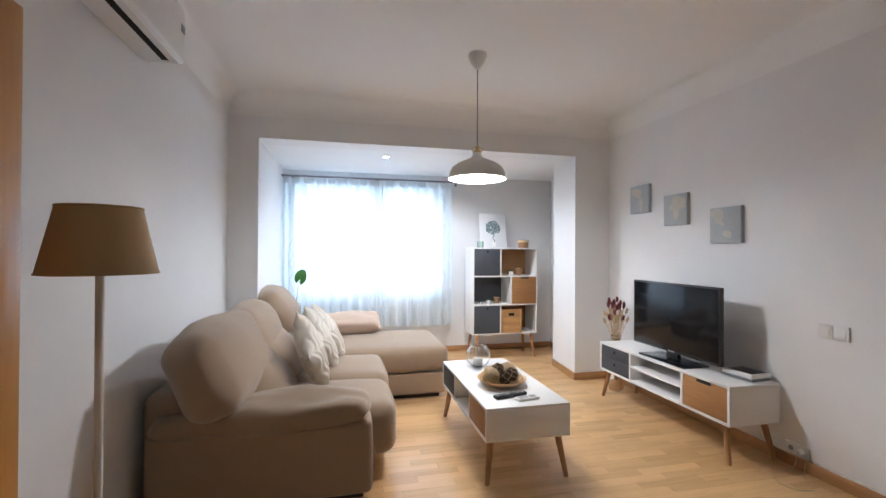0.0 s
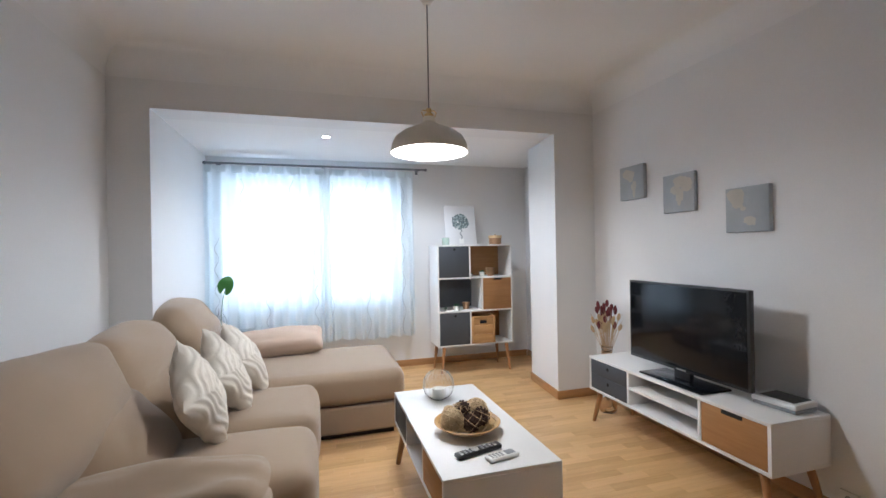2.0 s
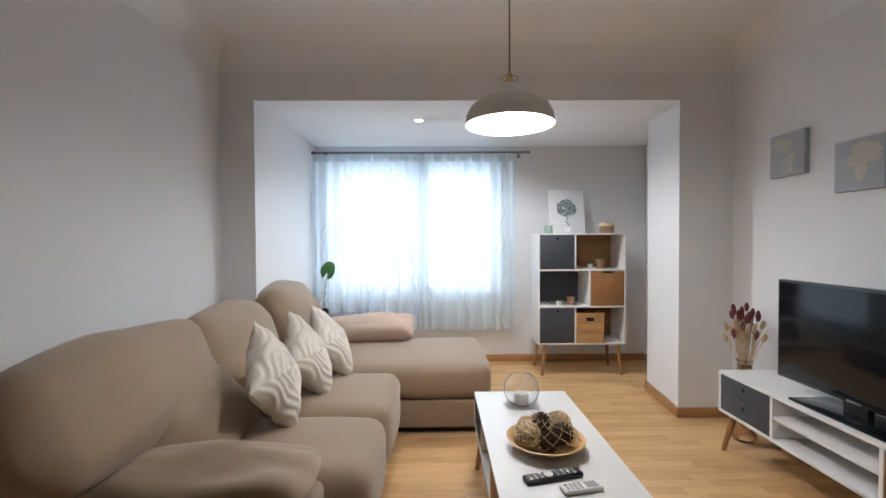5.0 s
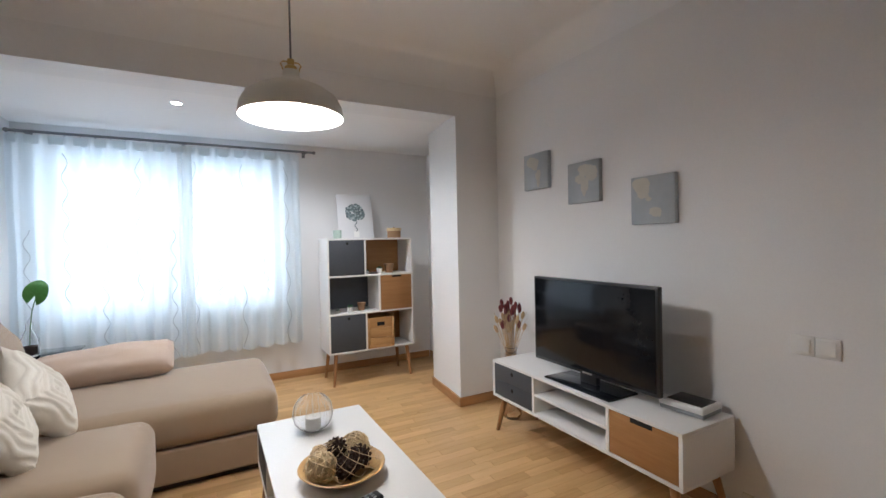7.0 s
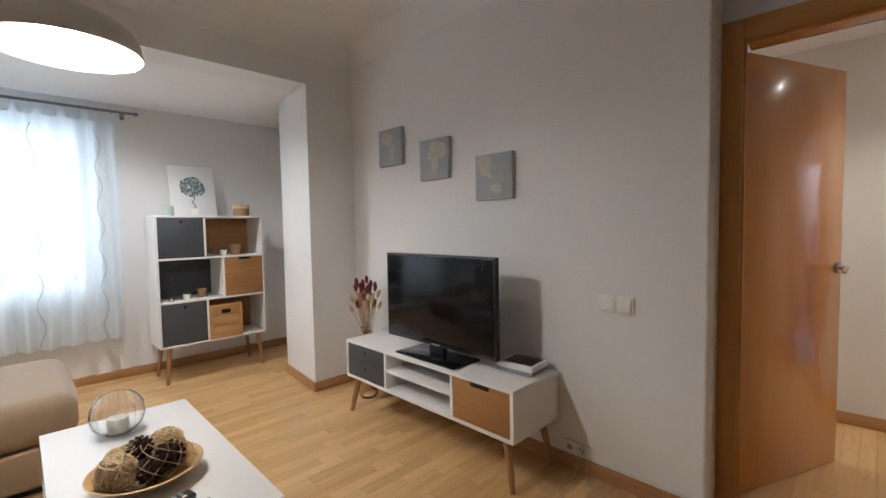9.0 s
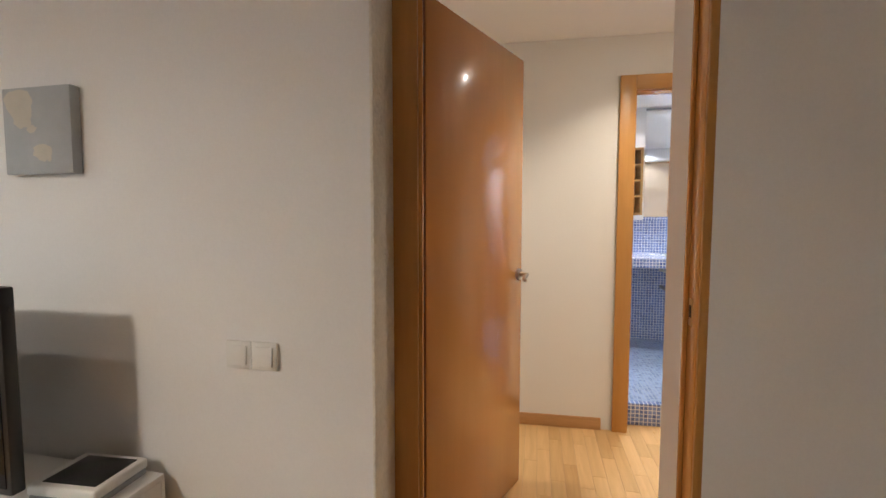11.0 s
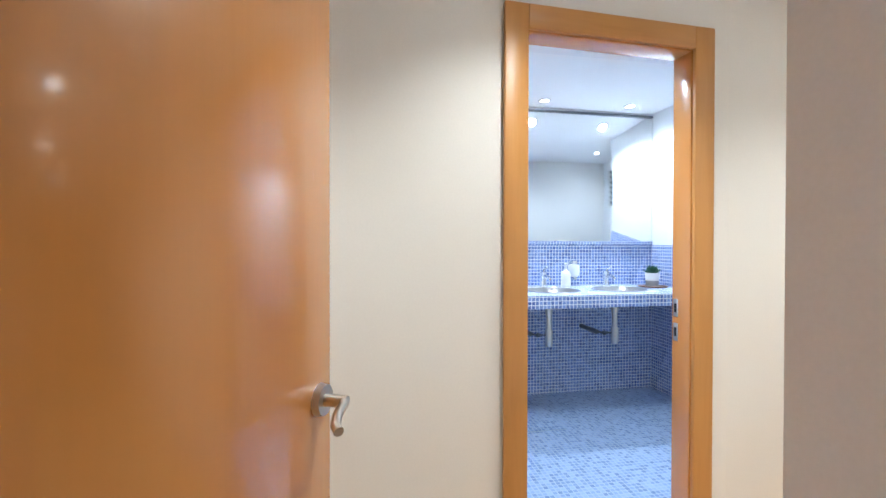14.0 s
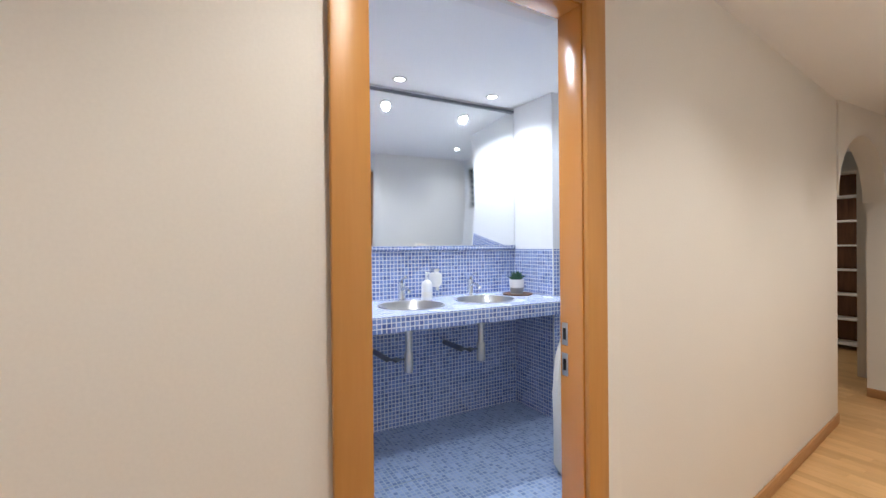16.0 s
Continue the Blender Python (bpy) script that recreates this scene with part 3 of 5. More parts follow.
structure("wall_arch_pier", bm_box(4.875, -4.3, 0, 5.03, -3.65, 2.6), CREAM, "white pier beside the arch")


def arch_head(width, spring, top, thick, steps=14):
    """The wall over a round arch, standing on local x = 0..thick, y = -width..0."""
    bm = bmesh.new()
    cols = []
    for k in range(steps + 1):
        a = math.pi * k / steps
        y, z = -width / 2 + width / 2 * math.cos(a), spring + (2.13 - spring) * math.sin(a)
        cols.append([bm.verts.new(c) for c in ((0, y, z), (0, y, top), (thick, y, top), (thick, y, z))])
    for a, b in zip(cols, cols[1:]):
        for k in range(4):
            bm.faces.new((a[k], a[(k + 1) % 4], b[(k + 1) % 4], b[k]))
    bm.faces.new(cols[0])
    bm.faces.new(cols[-1])
    bmesh.ops.recalc_face_normals(bm, faces=bm.faces)
    return bm


al = math.hypot(1, RS)
arch = structure("wall_arch", arch_head(0.89, 1.64, 2.6, 0.15), CREAM, "white round arch in the corridor wall")
arch.matrix_world = pose(4.903, -2.755, 0)
bl = structure("baseboard_long", join(bm_box(-SK, -2.84 * al, 0, -0.0005, 0, 0.075, 0.005), bm_box(-SK + 0.001, -0.4, 0, -0.0004, -0.05, 0.075, 0.005)), SKIRT, "wooden baseboard")
bl.matrix_world = pose(RX, RY, 0, 0, 0, math.degrees(math.atan(RS)))
bb = structure("baseboard_bath_wall", bm_box(-SK, -1.2, 0, -0.0005, -0.02, 0.075, 0.005), SKIRT, "wooden baseboard")
bb.matrix_world = pose(4.373, 2.30, 0, 0, 0, math.degrees(math.atan(0.0455)))
structure("wall_corridor_end", join(bm_box(3.42, -4.45, 0, 5.3, -4.301, 2.6)), CREAM, "cream end wall of the corridor")
structure("wall_corridor_north", bm_box(3.0905, 3.2, 0, 4.5, 3.35, 2.6), CREAM, "cream corridor wall")
structure("wall_bedroom_door", bm_box(4.32, 3.08, 0, 4.45, 3.1995, 2.6), CREAM, "cream wall beside the bedroom opening")
structure("ceiling_corridor", join(bm_box(3.0905, 1.0305, 2.342, 4.52, 3.199, 2.5), bm_box(3.4205, -4.3, 2.342, 5.2, 1.03, 2.5)), CEILING, "dropped white corridor ceiling")
structure("wall_pantry", join(bm_box(4.95, -6.0, 0, 6.7, -5.85, 2.6), bm_box(6.55, -5.8495, 0, 6.7, -1.5, 2.6), bm_box(4.8, -5.8495, 0, 5.05, -4.451, 2.6)), CREAM, "cream wall of the room behind the arch")
structure("ceiling_pantry", bm_box(5.06, -5.85, 2.45, 6.55, -1.6, 2.55), CEILING)
structure("baseboard_pier_arch", bm_box(4.861, -3.70, 0, 5.03, -3.636, 0.075, 0.004), SKIRTX, "wooden baseboard")
cs = thing("door_frame_4", 4.72, -4.285, 0, "orange-brown wooden door casing at the corridor end", "door frame")
cs["kind"] = "structure"
part("casing", bm_box(0.137, 0.47, 0, 0.154, 0.57, 2.11, 0.004), CASEWOOD, cs)
part("casing", bm_box(0.08, -0.015, 0, 0.153, 0.0, 2.11, 0.004), CASEWOOD, cs)
part("casing", bm_box(-0.82, -0.015, 0, -0.73, 0.0, 2.11, 0.004), CASEWOOD, cs)
part("casing_head", bm_box(-0.7295, -0.015, 2.02, 0.0795, 0.0, 2.11, 0.004), CASEHEAD, cs)
part("leaf", bm_box(-0.7295, -0.015, 0, 0.0795, -0.006, 2.0195, 0.002), DOORWOOD, cs)

# tall shelves seen through the arch
bs = thing("shelving", 5.9, -5.55, 0, "dark wooden shelves with pale shelf edges behind the arch", "shelf")
for x in (-0.42, 0.42):
    part("side_panel", bm_box(x - 0.012, -0.28, 0, x + 0.012, 0.0, 2.2, 0.002), CREAM, bs)
part("back_panel", bm_box(-0.407, -0.29, 0.06, 0.407, -0.281, 2.2), SHELFDARK, bs)
for k in range(8):
    part("shelf", bm_box(-0.407, -0.28, 0.06 + k * 0.3, 0.407, 0.0, 0.08 + k * 0.3, 0.002), CREAM, bs)

# bedroom sliver beyond the open leaf
structure("wall_bedroom", join(bm_box(4.53, 4.9, 0, 7.7, 5.05, 2.6), bm_box(7.6, 1.6, 0, 7.75, 1.8, 2.6), bm_box(7.6, 1.8, 0, 7.75, 2.9, 0.85), bm_box(7.6, 1.8, 2.15, 7.75, 2.9, 2.6), bm_box(7.6, 2.9, 0, 7.75, 4.8995, 2.6), bm_box(4.38, 3.351, 0, 4.529, 4.9, 2.6)), BATHWHITE, "pale bedroom wall")
structure("ceiling_bedroom", bm_box(4.53, 1.65, 2.45, 7.6, 4.9, 2.55), CEILING)
bed = thing("bed", 6.3, 3.9, 0, "bed with a pale patterned quilt and grey headboard", "bed", turn=-90)
part("bed_base", bm_box(-0.6, -0.5, 0.0, 0.6, 1.2, 0.3, 0.02), SHELFDARK, bed)
part("mattress", soft_block(-0.6, -0.5, 0.3, 0.6, 1.18, 0.52, 0.05), QUILT, bed)
part("quilt", soft_block(-0.65, -0.56, 0.10, 0.65, 0.8, 0.58, 0.06, seed=3), QUILT, bed, "pale quilt with a printed pattern")
part("pillow", moved(cushion(0.9, 0.4, 0.16), pose(0, 1.0, 0.62)), QUILT, bed)
part("headboard", bm_box(-0.98, 1.21, 0, 0.98, 1.29, 1.18, 0.02), BEDGREY, bed, "grey upholstered headboard")

# ---- bathroom ----
BF, BC = 0.14, 2.335
MX, COLY, COLX = 6.13, -0.775, 5.72
bfloor = structure("floor_bathroom", prism(((4.61, 0.05), (4.83, -1.349), (MX, -1.349), (MX, 1.5), (4.56, 1.5)), 0, BF), TILE_XY, "blue mosaic bathroom floor, a step up")
structure("wall_mirror", join(bm_box(MX + 0.001, -1.5, 0, MX + 0.15, 1.5, 1.285)), TILE_YZ, "blue mosaic tiled wall")
structure("wall_mirror_top", bm_box(MX + 0.001, -1.5, 1.2855, MX + 0.15, 1.5, 2.6), BATHWHITE)
structure("pillar_tiled", bm_box(COLX, -1.349, BF, MX, COLY, 1.285), TILE_XZ, "blue mosaic tiled foot of the pillar")
structure("pillar_side_tiles", bm_box(COLX - 0.006, -1.349, BF, COLX - 0.001, COLY, 1.285), TILE_YZ, "blue mosaic tiles on the pillar")
structure("pillar_white", bm_box(COLX + 0.002, -1.349, 1.2855, MX, COLY - 0.002, BC), BATHWHITE, "white painted pillar above the tiles")
structure("tile_trim", bm_box(COLX - 0.008, COLY - 0.002, BF, COLX + 0.002, COLY + 0.006, 1.285, 0.002), PLASTIC, "white corner trim of the tiles")
structure("wall_bath_south", join(bm_box(4.845, -1.5, 0, 4.95, -1.35, 2.6), bm_box(5.29, -1.5, 0, MX, -1.35, 2.6), bm_box(4.95, -1.5, 0, 5.29, -1.35, 1.52), bm_box(4.95, -1.5, 2.17, 5.29, -1.35, 2.6)), BATHWHITE, "white bathroom wall with a louvre window")
structure("wall_bath_north", bm_box(4.56, 1.5, 0, 7.6, 1.65, 2.6), BATHWHITE, "white bathroom wall")
structure("ceiling_bathroom", prism(((4.60, 0.05), (4.82, -1.35), (MX, -1.35), (MX, 1.5), (4.55, 1.5)), BC, 2.5), CEILING, "white bathroom ceiling")
structure("wall_bath_inside", join(bm_box(4.56, 1.12, BF, 4.66, 1.499, BC), bm_box(4.60, 0.231, 2.06, 4.66, 1.119, BC)), BATHWHITE, "white bathroom wall beside the door")
lv = thing("window_2", 5.12, -1.42, 1.52, "small louvre window with dark glass slats", "window")
lv["kind"] = "structure"
for x in (-0.168, 0.15):
    part("window_frame", bm_box(x, -0.03, 0, x + 0.018, 0.068, 0.648, 0.003), PLASTIC, lv)
part("window_sill", bm_box(-0.2, 0.071, -0.03, 0.2, 0.1, -0.002, 0.004), PLASTIC, lv)
for k in range(7):
    part("slat", moved(bm_box(-0.149, -0.045, -0.003, 0.149, 0.045, 0.003), pose(0, 0.01, 0.05 + k * 0.092, 55)), TABLEGLASS, lv)
structure("window_backing", bm_box(4.88, -1.62, 1.4, 5.4, -1.56, 2.3), CHARCOAL)

fb = thing("door_frame_3", 4.442, 0.604, 0, "orange-brown wooden frame of the bathroom door", "door frame", turn=2.6)
fb["kind"] = "structure"
HB, WB, WR = 2.02, 0.344, 0.322
part("jamb", bm_box(0.0, WB, 0, 0.09, WB + 0.03, HB + 0.03, 0.002), DOORWOOD, fb)
part("jamb", bm_box(0.0, -WR - 0.03, 0, 0.09, -WR, HB + 0.03, 0.002), DOORWOOD, fb)
part("head", bm_box(0.0, -WR + 0.0005, HB, 0.09, WB - 0.0005, HB + 0.03, 0.002), DOORWOOD, fb)
part("casing", bm_box(-0.018, WB + 0.005, 0, -0.0005, WB + 0.092, HB + 0.09, 0.004), CASEWOOD, fb)
part("casing", bm_box(-0.018, -WR - 0.092, 0, -0.0005, -WR - 0.005, HB + 0.09, 0.004), CASEWOOD, fb)
part("casing_head", bm_box(-0.018, -WR - 0.0045, HB + 0.005, -0.0005, WB + 0.0045, HB + 0.09, 0.004), CASEHEAD, fb)
part("stop", bm_box(0.04, WB - 0.012, 0, 0.055, WB - 0.0003, HB, 0.002), DOORWOOD, fb)
for z in (0.94, 1.035):
    pl = part("strike_plate", bm_box(0.058, -WR + 0.0003, z - 0.035, 0.082, -WR + 0.002, z + 0.035, 0.0005), STEEL, fb)
    part("latch_hole", bm_box(0.064, -WR + 0.0022, z - 0.018, 0.076, -WR + 0.0032, z + 0.018), HOLE, pl)
part("threshold_riser", bm_box(0.1, -WR, 0, 0.15, WB, BF, 0.003), TILE_YZ, fb)

CT, CB, CFX = 0.97, 0.892, 5.5
ctr = thing("bathroom_counter", MX, 0.2, BF, "blue mosaic tiled washbasin counter", "counter")


def counter_top():
    """A slab with two round holes for the basins."""
    bm = bmesh.new()
    x0, x1, y0, y1 = CFX - MX, -0.001, COLY - 0.2 - 0.35, 1.299
    rows = []
    ys = [y0, COLY - 0.2, -0.75, -0.23, 0.27, y1]
    zt, zb = CT - BF, CB - BF
    holes = {2: (-0.31, -0.49), 3: (-0.31, 0.02)}
    for k, (a, b) in enumerate(zip(ys, ys[1:])):
        xe = x1 if k > 0 else COLX - MX - 0.008
        outer = [(x0, a), (xe, a), (xe, b), (x0, b)]
        if k in holes:
            cx, cy = holes[k]
            n, r = 32, 0.186
            ring = [(cx + r * math.cos(2 * math.pi * i / n), cy + r * math.sin(2 * math.pi * i / n)) for i in range(n)]
            edge = []
            for px, py in ring:
                dx, dy = px - cx, py - cy
                t = min([(((xe if dx > 0 else x0) - cx) / dx) if abs(dx) > 1e-6 else 1e9, (((b if dy > 0 else a) - cy) / dy) if abs(dy) > 1e-6 else 1e9])
                edge.append((cx + dx * t, cy + dy * t))
            for i in range(n):
                j = (i + 1) % n
                bm.faces.new([bm.verts.new((*p, zt)) for p in (ring[i], edge[i], edge[j], ring[j])])
            for c in outer:
                near = sorted(range(n), key=lambda i: (edge[i][0] - c[0]) ** 2 + (edge[i][1] - c[1]) ** 2)[:2]
                bm.faces.new([bm.verts.new((*p, zt)) for p in (edge[near[0]], c, edge[near[1]])])
        else:
            bm.faces.new([bm.verts.new((*p, zt)) for p in outer])
    bmesh.ops.recalc_face_normals(bm, faces=bm.faces)
    for f in bm.faces:
        if f.normal.z < 0:
            f.normal_flip()
    return bm


part("worktop", counter_top(), COUNTERTOP, ctr)
part("front_edge", bm_box(CFX - MX - 0.004, COLY - 0.2 - 0.35, CB - BF, CFX - MX - 0.0005, 1.299, CT - BF + 0.001), TILE_YZ, ctr)
part("underside", bm_box(CFX - MX, COLY - 0.2 - 0.35, CB - BF, -0.33 - 0.17, 1.299, CB - BF + 0.02), TILE_XY, ctr)
for k, by in enumerate((0.22, -0.29)):
    bsn = thing("washbasin", 5.82, by, CT, "round polished steel basin set into the mosaic counter", "sink", "bathroom basins")
    part("bowl", lathe([(0.196, 0.002), (0.196, 0.006), (0.184, 0.006), (0.178, -0.006), (0.165, -0.05), (0.13, -0.095), (0.07, -0.118), (0.022, -0.122), (0.022, -0.128), (0.07, -0.124), (0.135, -0.1), (0.17, -0.052), (0.184, -0.004), (0.196, 0.002)], 40), STEEL, bsn)
    part("drain", lathe([(0.0, -0.119), (0.024, -0.119), (0.026, -0.123)], 20), CHROME, bsn)
    dp = part("drain_pipe", join(cone((0.05, 0, -0.11), (0.05, 0, -0.17), 0.03, 0.024, 18), cone((0.05, 0, -0.17), (0.05, 0, -0.30), 0.019, 0.019, 16), lathe([(0.0, -0.40), (0.022, -0.40), (0.027, -0.385), (0.027, -0.29), (0.022, -0.28), (0, -0.28)], 18, (0.05, 0, 0))), STEEL, bsn, "chrome bottle trap under the counter")
    part("elbow", tube([(0.05, 0, -0.32), (0.055, 0.08, -0.32), (0.09, 0.12, -0.318), (0.2, 0.125, -0.315), (0.309, 0.125, -0.315)], 0.017, 10), RODMETAL, dp)
    part("supply_valve", join(cone((0.309, 0.11, -0.165), (0.22, 0.11, -0.165), 0.012, 0.012, 10), cone((0.24, 0.11, -0.165), (0.24, 0.16, -0.15), 0.009, 0.012, 10)), STEEL, bsn)
    tap = thing("tap", 6.035, by - 0.03, CT, "chrome single-lever basin tap", "tap", "bathroom taps")
    part("body", join(lathe([(0, 0), (0.028, 0), (0.028, 0.008), (0.021, 0.014), (0.020, 0.1), (0.023, 0.115), (0, 0.125)], 20)), CHROME, tap)
    part("spout", tube([(0, 0, 0.07), (-0.04, 0, 0.085), (-0.09, 0, 0.08), (-0.115, 0, 0.068)], 0.011, 10), CHROME, tap)
    part("lever", tube([(0, 0, 0.122), (-0.02, 0, 0.14), (-0.065, 0, 0.155)], 0.007, 8), CHROME, tap)
mir = single("mirror", bm_box(MX - 0.006, COLY + 0.004, 1.315, MX - 0.0005, 0.52, 2.30, 0.001), MIRROR, "large frameless wall mirror over the counter", "mirror")
tagged(single("mirror_rail", bm_box(MX - 0.014, COLY + 0.004, 2.302, MX - 0.0005, 0.52, 2.318, 0.002), RODMETAL, "dark metal rail along the mirror top", "rail"))
tagged(single("tile_ledge", bm_box(MX - 0.016, COLY + 0.004, 1.286, MX - 0.0005, 0.52, 1.313, 0.003), TILE_YZ, "mosaic ledge under the mirror", "ledge"))
sb = thing("soap_bottle", 6.0, 0.03, CT, "clear pump bottle of liquid soap", "bottle")
part("body", lathe([(0, 0), (0.032, 0), (0.035, 0.006), (0.035, 0.10), (0.028, 0.118), (0.012, 0.128), (0.012, 0.135), (0, 0.135)], 20), PLASTIC, sb)
part("label", lathe([(0.0355, 0.02), (0.0355, 0.055)], 20), WAX, sb)
part("pump", join(cone((0, 0, 0.135), (0, 0, 0.17), 0.006, 0.006, 10), bm_box(-0.03, -0.008, 0.168, 0.012, 0.008, 0.18, 0.003)), PLASTIC, sb)
sd = thing("soap_dispenser", MX - 0.05, -0.075, 1.09, "white wall-mounted soap dispenser", "dispenser")
part("body", lathe([(0, -0.045), (0.03, -0.045), (0.042, -0.02), (0.042, 0.03), (0.036, 0.045), (0, 0.045)], 20), PLASTIC, sd)
part("spout", bm_box(-0.03, -0.012, -0.07, 0.049, 0.012, -0.046, 0.003), CHROME, sd)
part("bracket", bm_box(-0.02, -0.02, 0.046, 0.049, 0.02, 0.075, 0.004), CHROME, sd)
tray = single("tray", lathe([(0, 0), (0.10, 0), (0.105, 0.008), (0.098, 0.008), (0.094, 0.004), (0, 0.004)], 28), SHELFDARK, "small dark round tray on the counter", "tray", at=pose(5.93, -0.64, CT + 0.001))
pl = thing("potted_plant", 5.95, -0.65, CT + 0.006, "small succulent in a white and grey pot", "plant")
part("pot", lathe([(0, 0), (0.042, 0), (0.047, 0.045), (0.054, 0.1), (0.05, 0.1), (0.046, 0.09), (0, 0.09)], 22), PLASTIC, pl)
part("pot_band", lathe([(0.0425, 0.002), (0.0478, 0.042)], 22), GREYPLASTIC, pl, "grey lower half of the pot")


def spiky(n, r, h, seed):
    bm = bmesh.new()
    rnd = random.Random(seed)
    for k in range(n):
        a, tilt = rnd.random() * 6.283, rnd.uniform(0.1, 1.1)
        d = Vector((math.cos(a) * math.sin(tilt), math.sin(a) * math.sin(tilt), math.cos(tilt)))
        p = Vector((math.cos(a), math.sin(a), 0)) * r * rnd.random() * 0.5
        L = h * rnd.uniform(0.7, 1.1)
        s = d.cross(Vector((0, 0, 1))).normalized() * 0.009
        up = d.cross(s).normalized() * 0.004
        v = [bm.verts.new(c) for c in (p - s, p + d * L * 0.5 - s * 1.2, p + d * L, p + d * L * 0.5 + s * 1.2, p + s, p + up, p + d * L * 0.5 + up)]
        for f in ((0, 1, 6, 5), (1, 2, 6), (2, 3, 6), (3, 4, 5, 6), (0, 4, 3, 1), (1, 3, 2)):
            bm.faces.new([v[i] for i in f])
    return bm


part("leaves", moved(spiky(70, 0.045, 0.07, 5), pose(0, 0, 0.09)), SUCCULENT, pl)
bag = thing("laundry_bag", 5.12, -0.42, BF, "soft white cloth laundry bag on the mosaic floor", "bag")
bagbm = lathe([(0, 0), (0.12, 0.0), (0.15, 0.05), (0.15, 0.4), (0.13, 0.6), (0.09, 0.75), (0.10, 0.8), (0.07, 0.79), (0, 0.74)], 36)
for v in bagbm.verts:
    a = math.atan2(v.co.y, v.co.x)
    f = 1 + 0.08 * math.sin(a * 9 + v.co.z * 3) * min(1, v.co.z * 3) + 0.06 * noise.noise(v.co * 7)
    v.co.x, v.co.y = v.co.x * f, v.co.y * f
part("sack", bagbm, KNIT, bag)
part("cord", tube([(0.092 * math.cos(k * 0.5236), 0.092 * math.sin(k * 0.5236), 0.755) for k in range(12)], 0.005, 6, True), CABLE, bag)
wc = thing("wall_shelf", 6.0, 0.83, 1.33, "open wooden wall cabinet with small shelves", "shelf")
part("body", join(bm_box(-0.1, -0.25, 0, 0.128, -0.23, 0.6), bm_box(-0.1, 0.23, 0, 0.128, 0.25, 0.6), bm_box(-0.1, -0.2295, 0.58, 0.128, 0.2295, 0.6), bm_box(-0.1, -0.2295, 0, 0.128, 0.2295, 0.02)), CRATEWOOD, wc)
part("back", bm_box(0.118, -0.2295, 0.0205, 0.128, 0.2295, 0.5795), SHELFDARK, wc)
for z in (0.16, 0.30, 0.44):
    part("shelf", bm_box(-0.1, -0.2295, z, 0.117, 0.2295, z + 0.018), CRATEWOOD, wc)
sp = single("shower_drain", bm_box(5.5, 0.26, BF + 0.001, 5.86, 0.62, BF + 0.004, 0.001), TILE_XY, "square mosaic access panel in the floor", "panel")


def downlight(x, y, z, lens, group):
    d = thing("ceiling_spot", x, y, z, "small round recessed ceiling spotlight, lit", "ceiling light", group)
    part("ring", lathe([(0.03, 0.0), (0.045, -0.001), (0.046, -0.004), (0.04, -0.007), (0.031, -0.005), (0.03, 0.0)], 24), STEEL, d)
    part("lens", lathe([(0, -0.002), (0.0305, -0.002)], 24), lens, d)


# assumed fixture, added to go with the pantry fill lamp
downlight(5.7, -4.6, 2.449, SPOTGLOW, "pantry spots")
for sx, sy in ALCOVE_SPOTS:
    downlight(sx, sy, BEAM - 0.001, SPOTGLOW, "alcove spots")
for sx, sy in CORRIDOR_SPOTS:
    downlight(sx, sy, 2.341, SPOTGLOW, "corridor spots")
for sx, sy in BATH_SPOTS:
    downlight(sx, sy, BC - 0.001, SPOTCOOL, "bathroom spots")

# ---- living room furniture ----
sofa = thing("corner_sofa", -0.35, 3.6, 0, "beige fabric corner sofa with chaise and loose back cushions", "sofa")
SO = Matrix.Translation((0.35, -3.6, 0))


def sp_part(name, bm, material=SOFA, label=""):
    return part(name, moved(bm, SO), material, sofa, label)


sp_part("arm", soft_block(-0.93, 2.70, 0.04, 0.165, 2.93, 0.43, 0.03, swell=0.008))
armpad = cushion(1.16, 0.34, 0.17, 24, 0.40, 0.05, 0.025, 7, 0.12)
sp_part("arm_pad", moved(armpad, pose(-0.385, 2.83, 0.48, 8, -2, 0)), SOFA, "soft padded top of the armrest")
sp_part("base", soft_block(-0.93, 2.93, 0.04, 0.20, 4.26, 0.28, 0.02, swell=0.004))
sp_part("seat", soft_block(-0.62, 2.94, 0.12, 0.322, 3.535, 0.432, 0.075, swell=0.025, seed=1))
sp_part("seat", soft_block(-0.62, 3.545, 0.12, 0.335, 4.235, 0.445, 0.075, swell=0.025, seed=2))
sp_part("chaise_base", soft_block(-0.735, 4.25, 0.04, 0.93, 5.16, 0.235, 0.02, swell=0.004))
sp_part("chaise_cushion", soft_block(-0.735, 4.235, 0.237, 0.96, 5.18, 0.47, 0.07, swell=0.022, seed=5))
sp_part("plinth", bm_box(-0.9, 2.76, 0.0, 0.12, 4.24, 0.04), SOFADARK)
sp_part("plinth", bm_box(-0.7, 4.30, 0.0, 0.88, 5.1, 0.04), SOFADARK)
sp_part("back_frame", soft_block(-0.96, 2.75, 0.05, -0.70, 4.49, 0.62, 0.05, swell=0.01))
for k, (ya, yb) in enumerate(((2.93, 3.54), (3.54, 4.24))):
    yc = (ya + yb) / 2
    sp_part("lower_back", moved(soft_block(ya - yc, -0.22, -0.13, yb - yc, 0.22, 0.13, 0.10, 5, 0.05, k + 4, 0.02), pose(-0.50, yc, 0.50) @ pose(0, 0, 0, 52, 0, 90)))
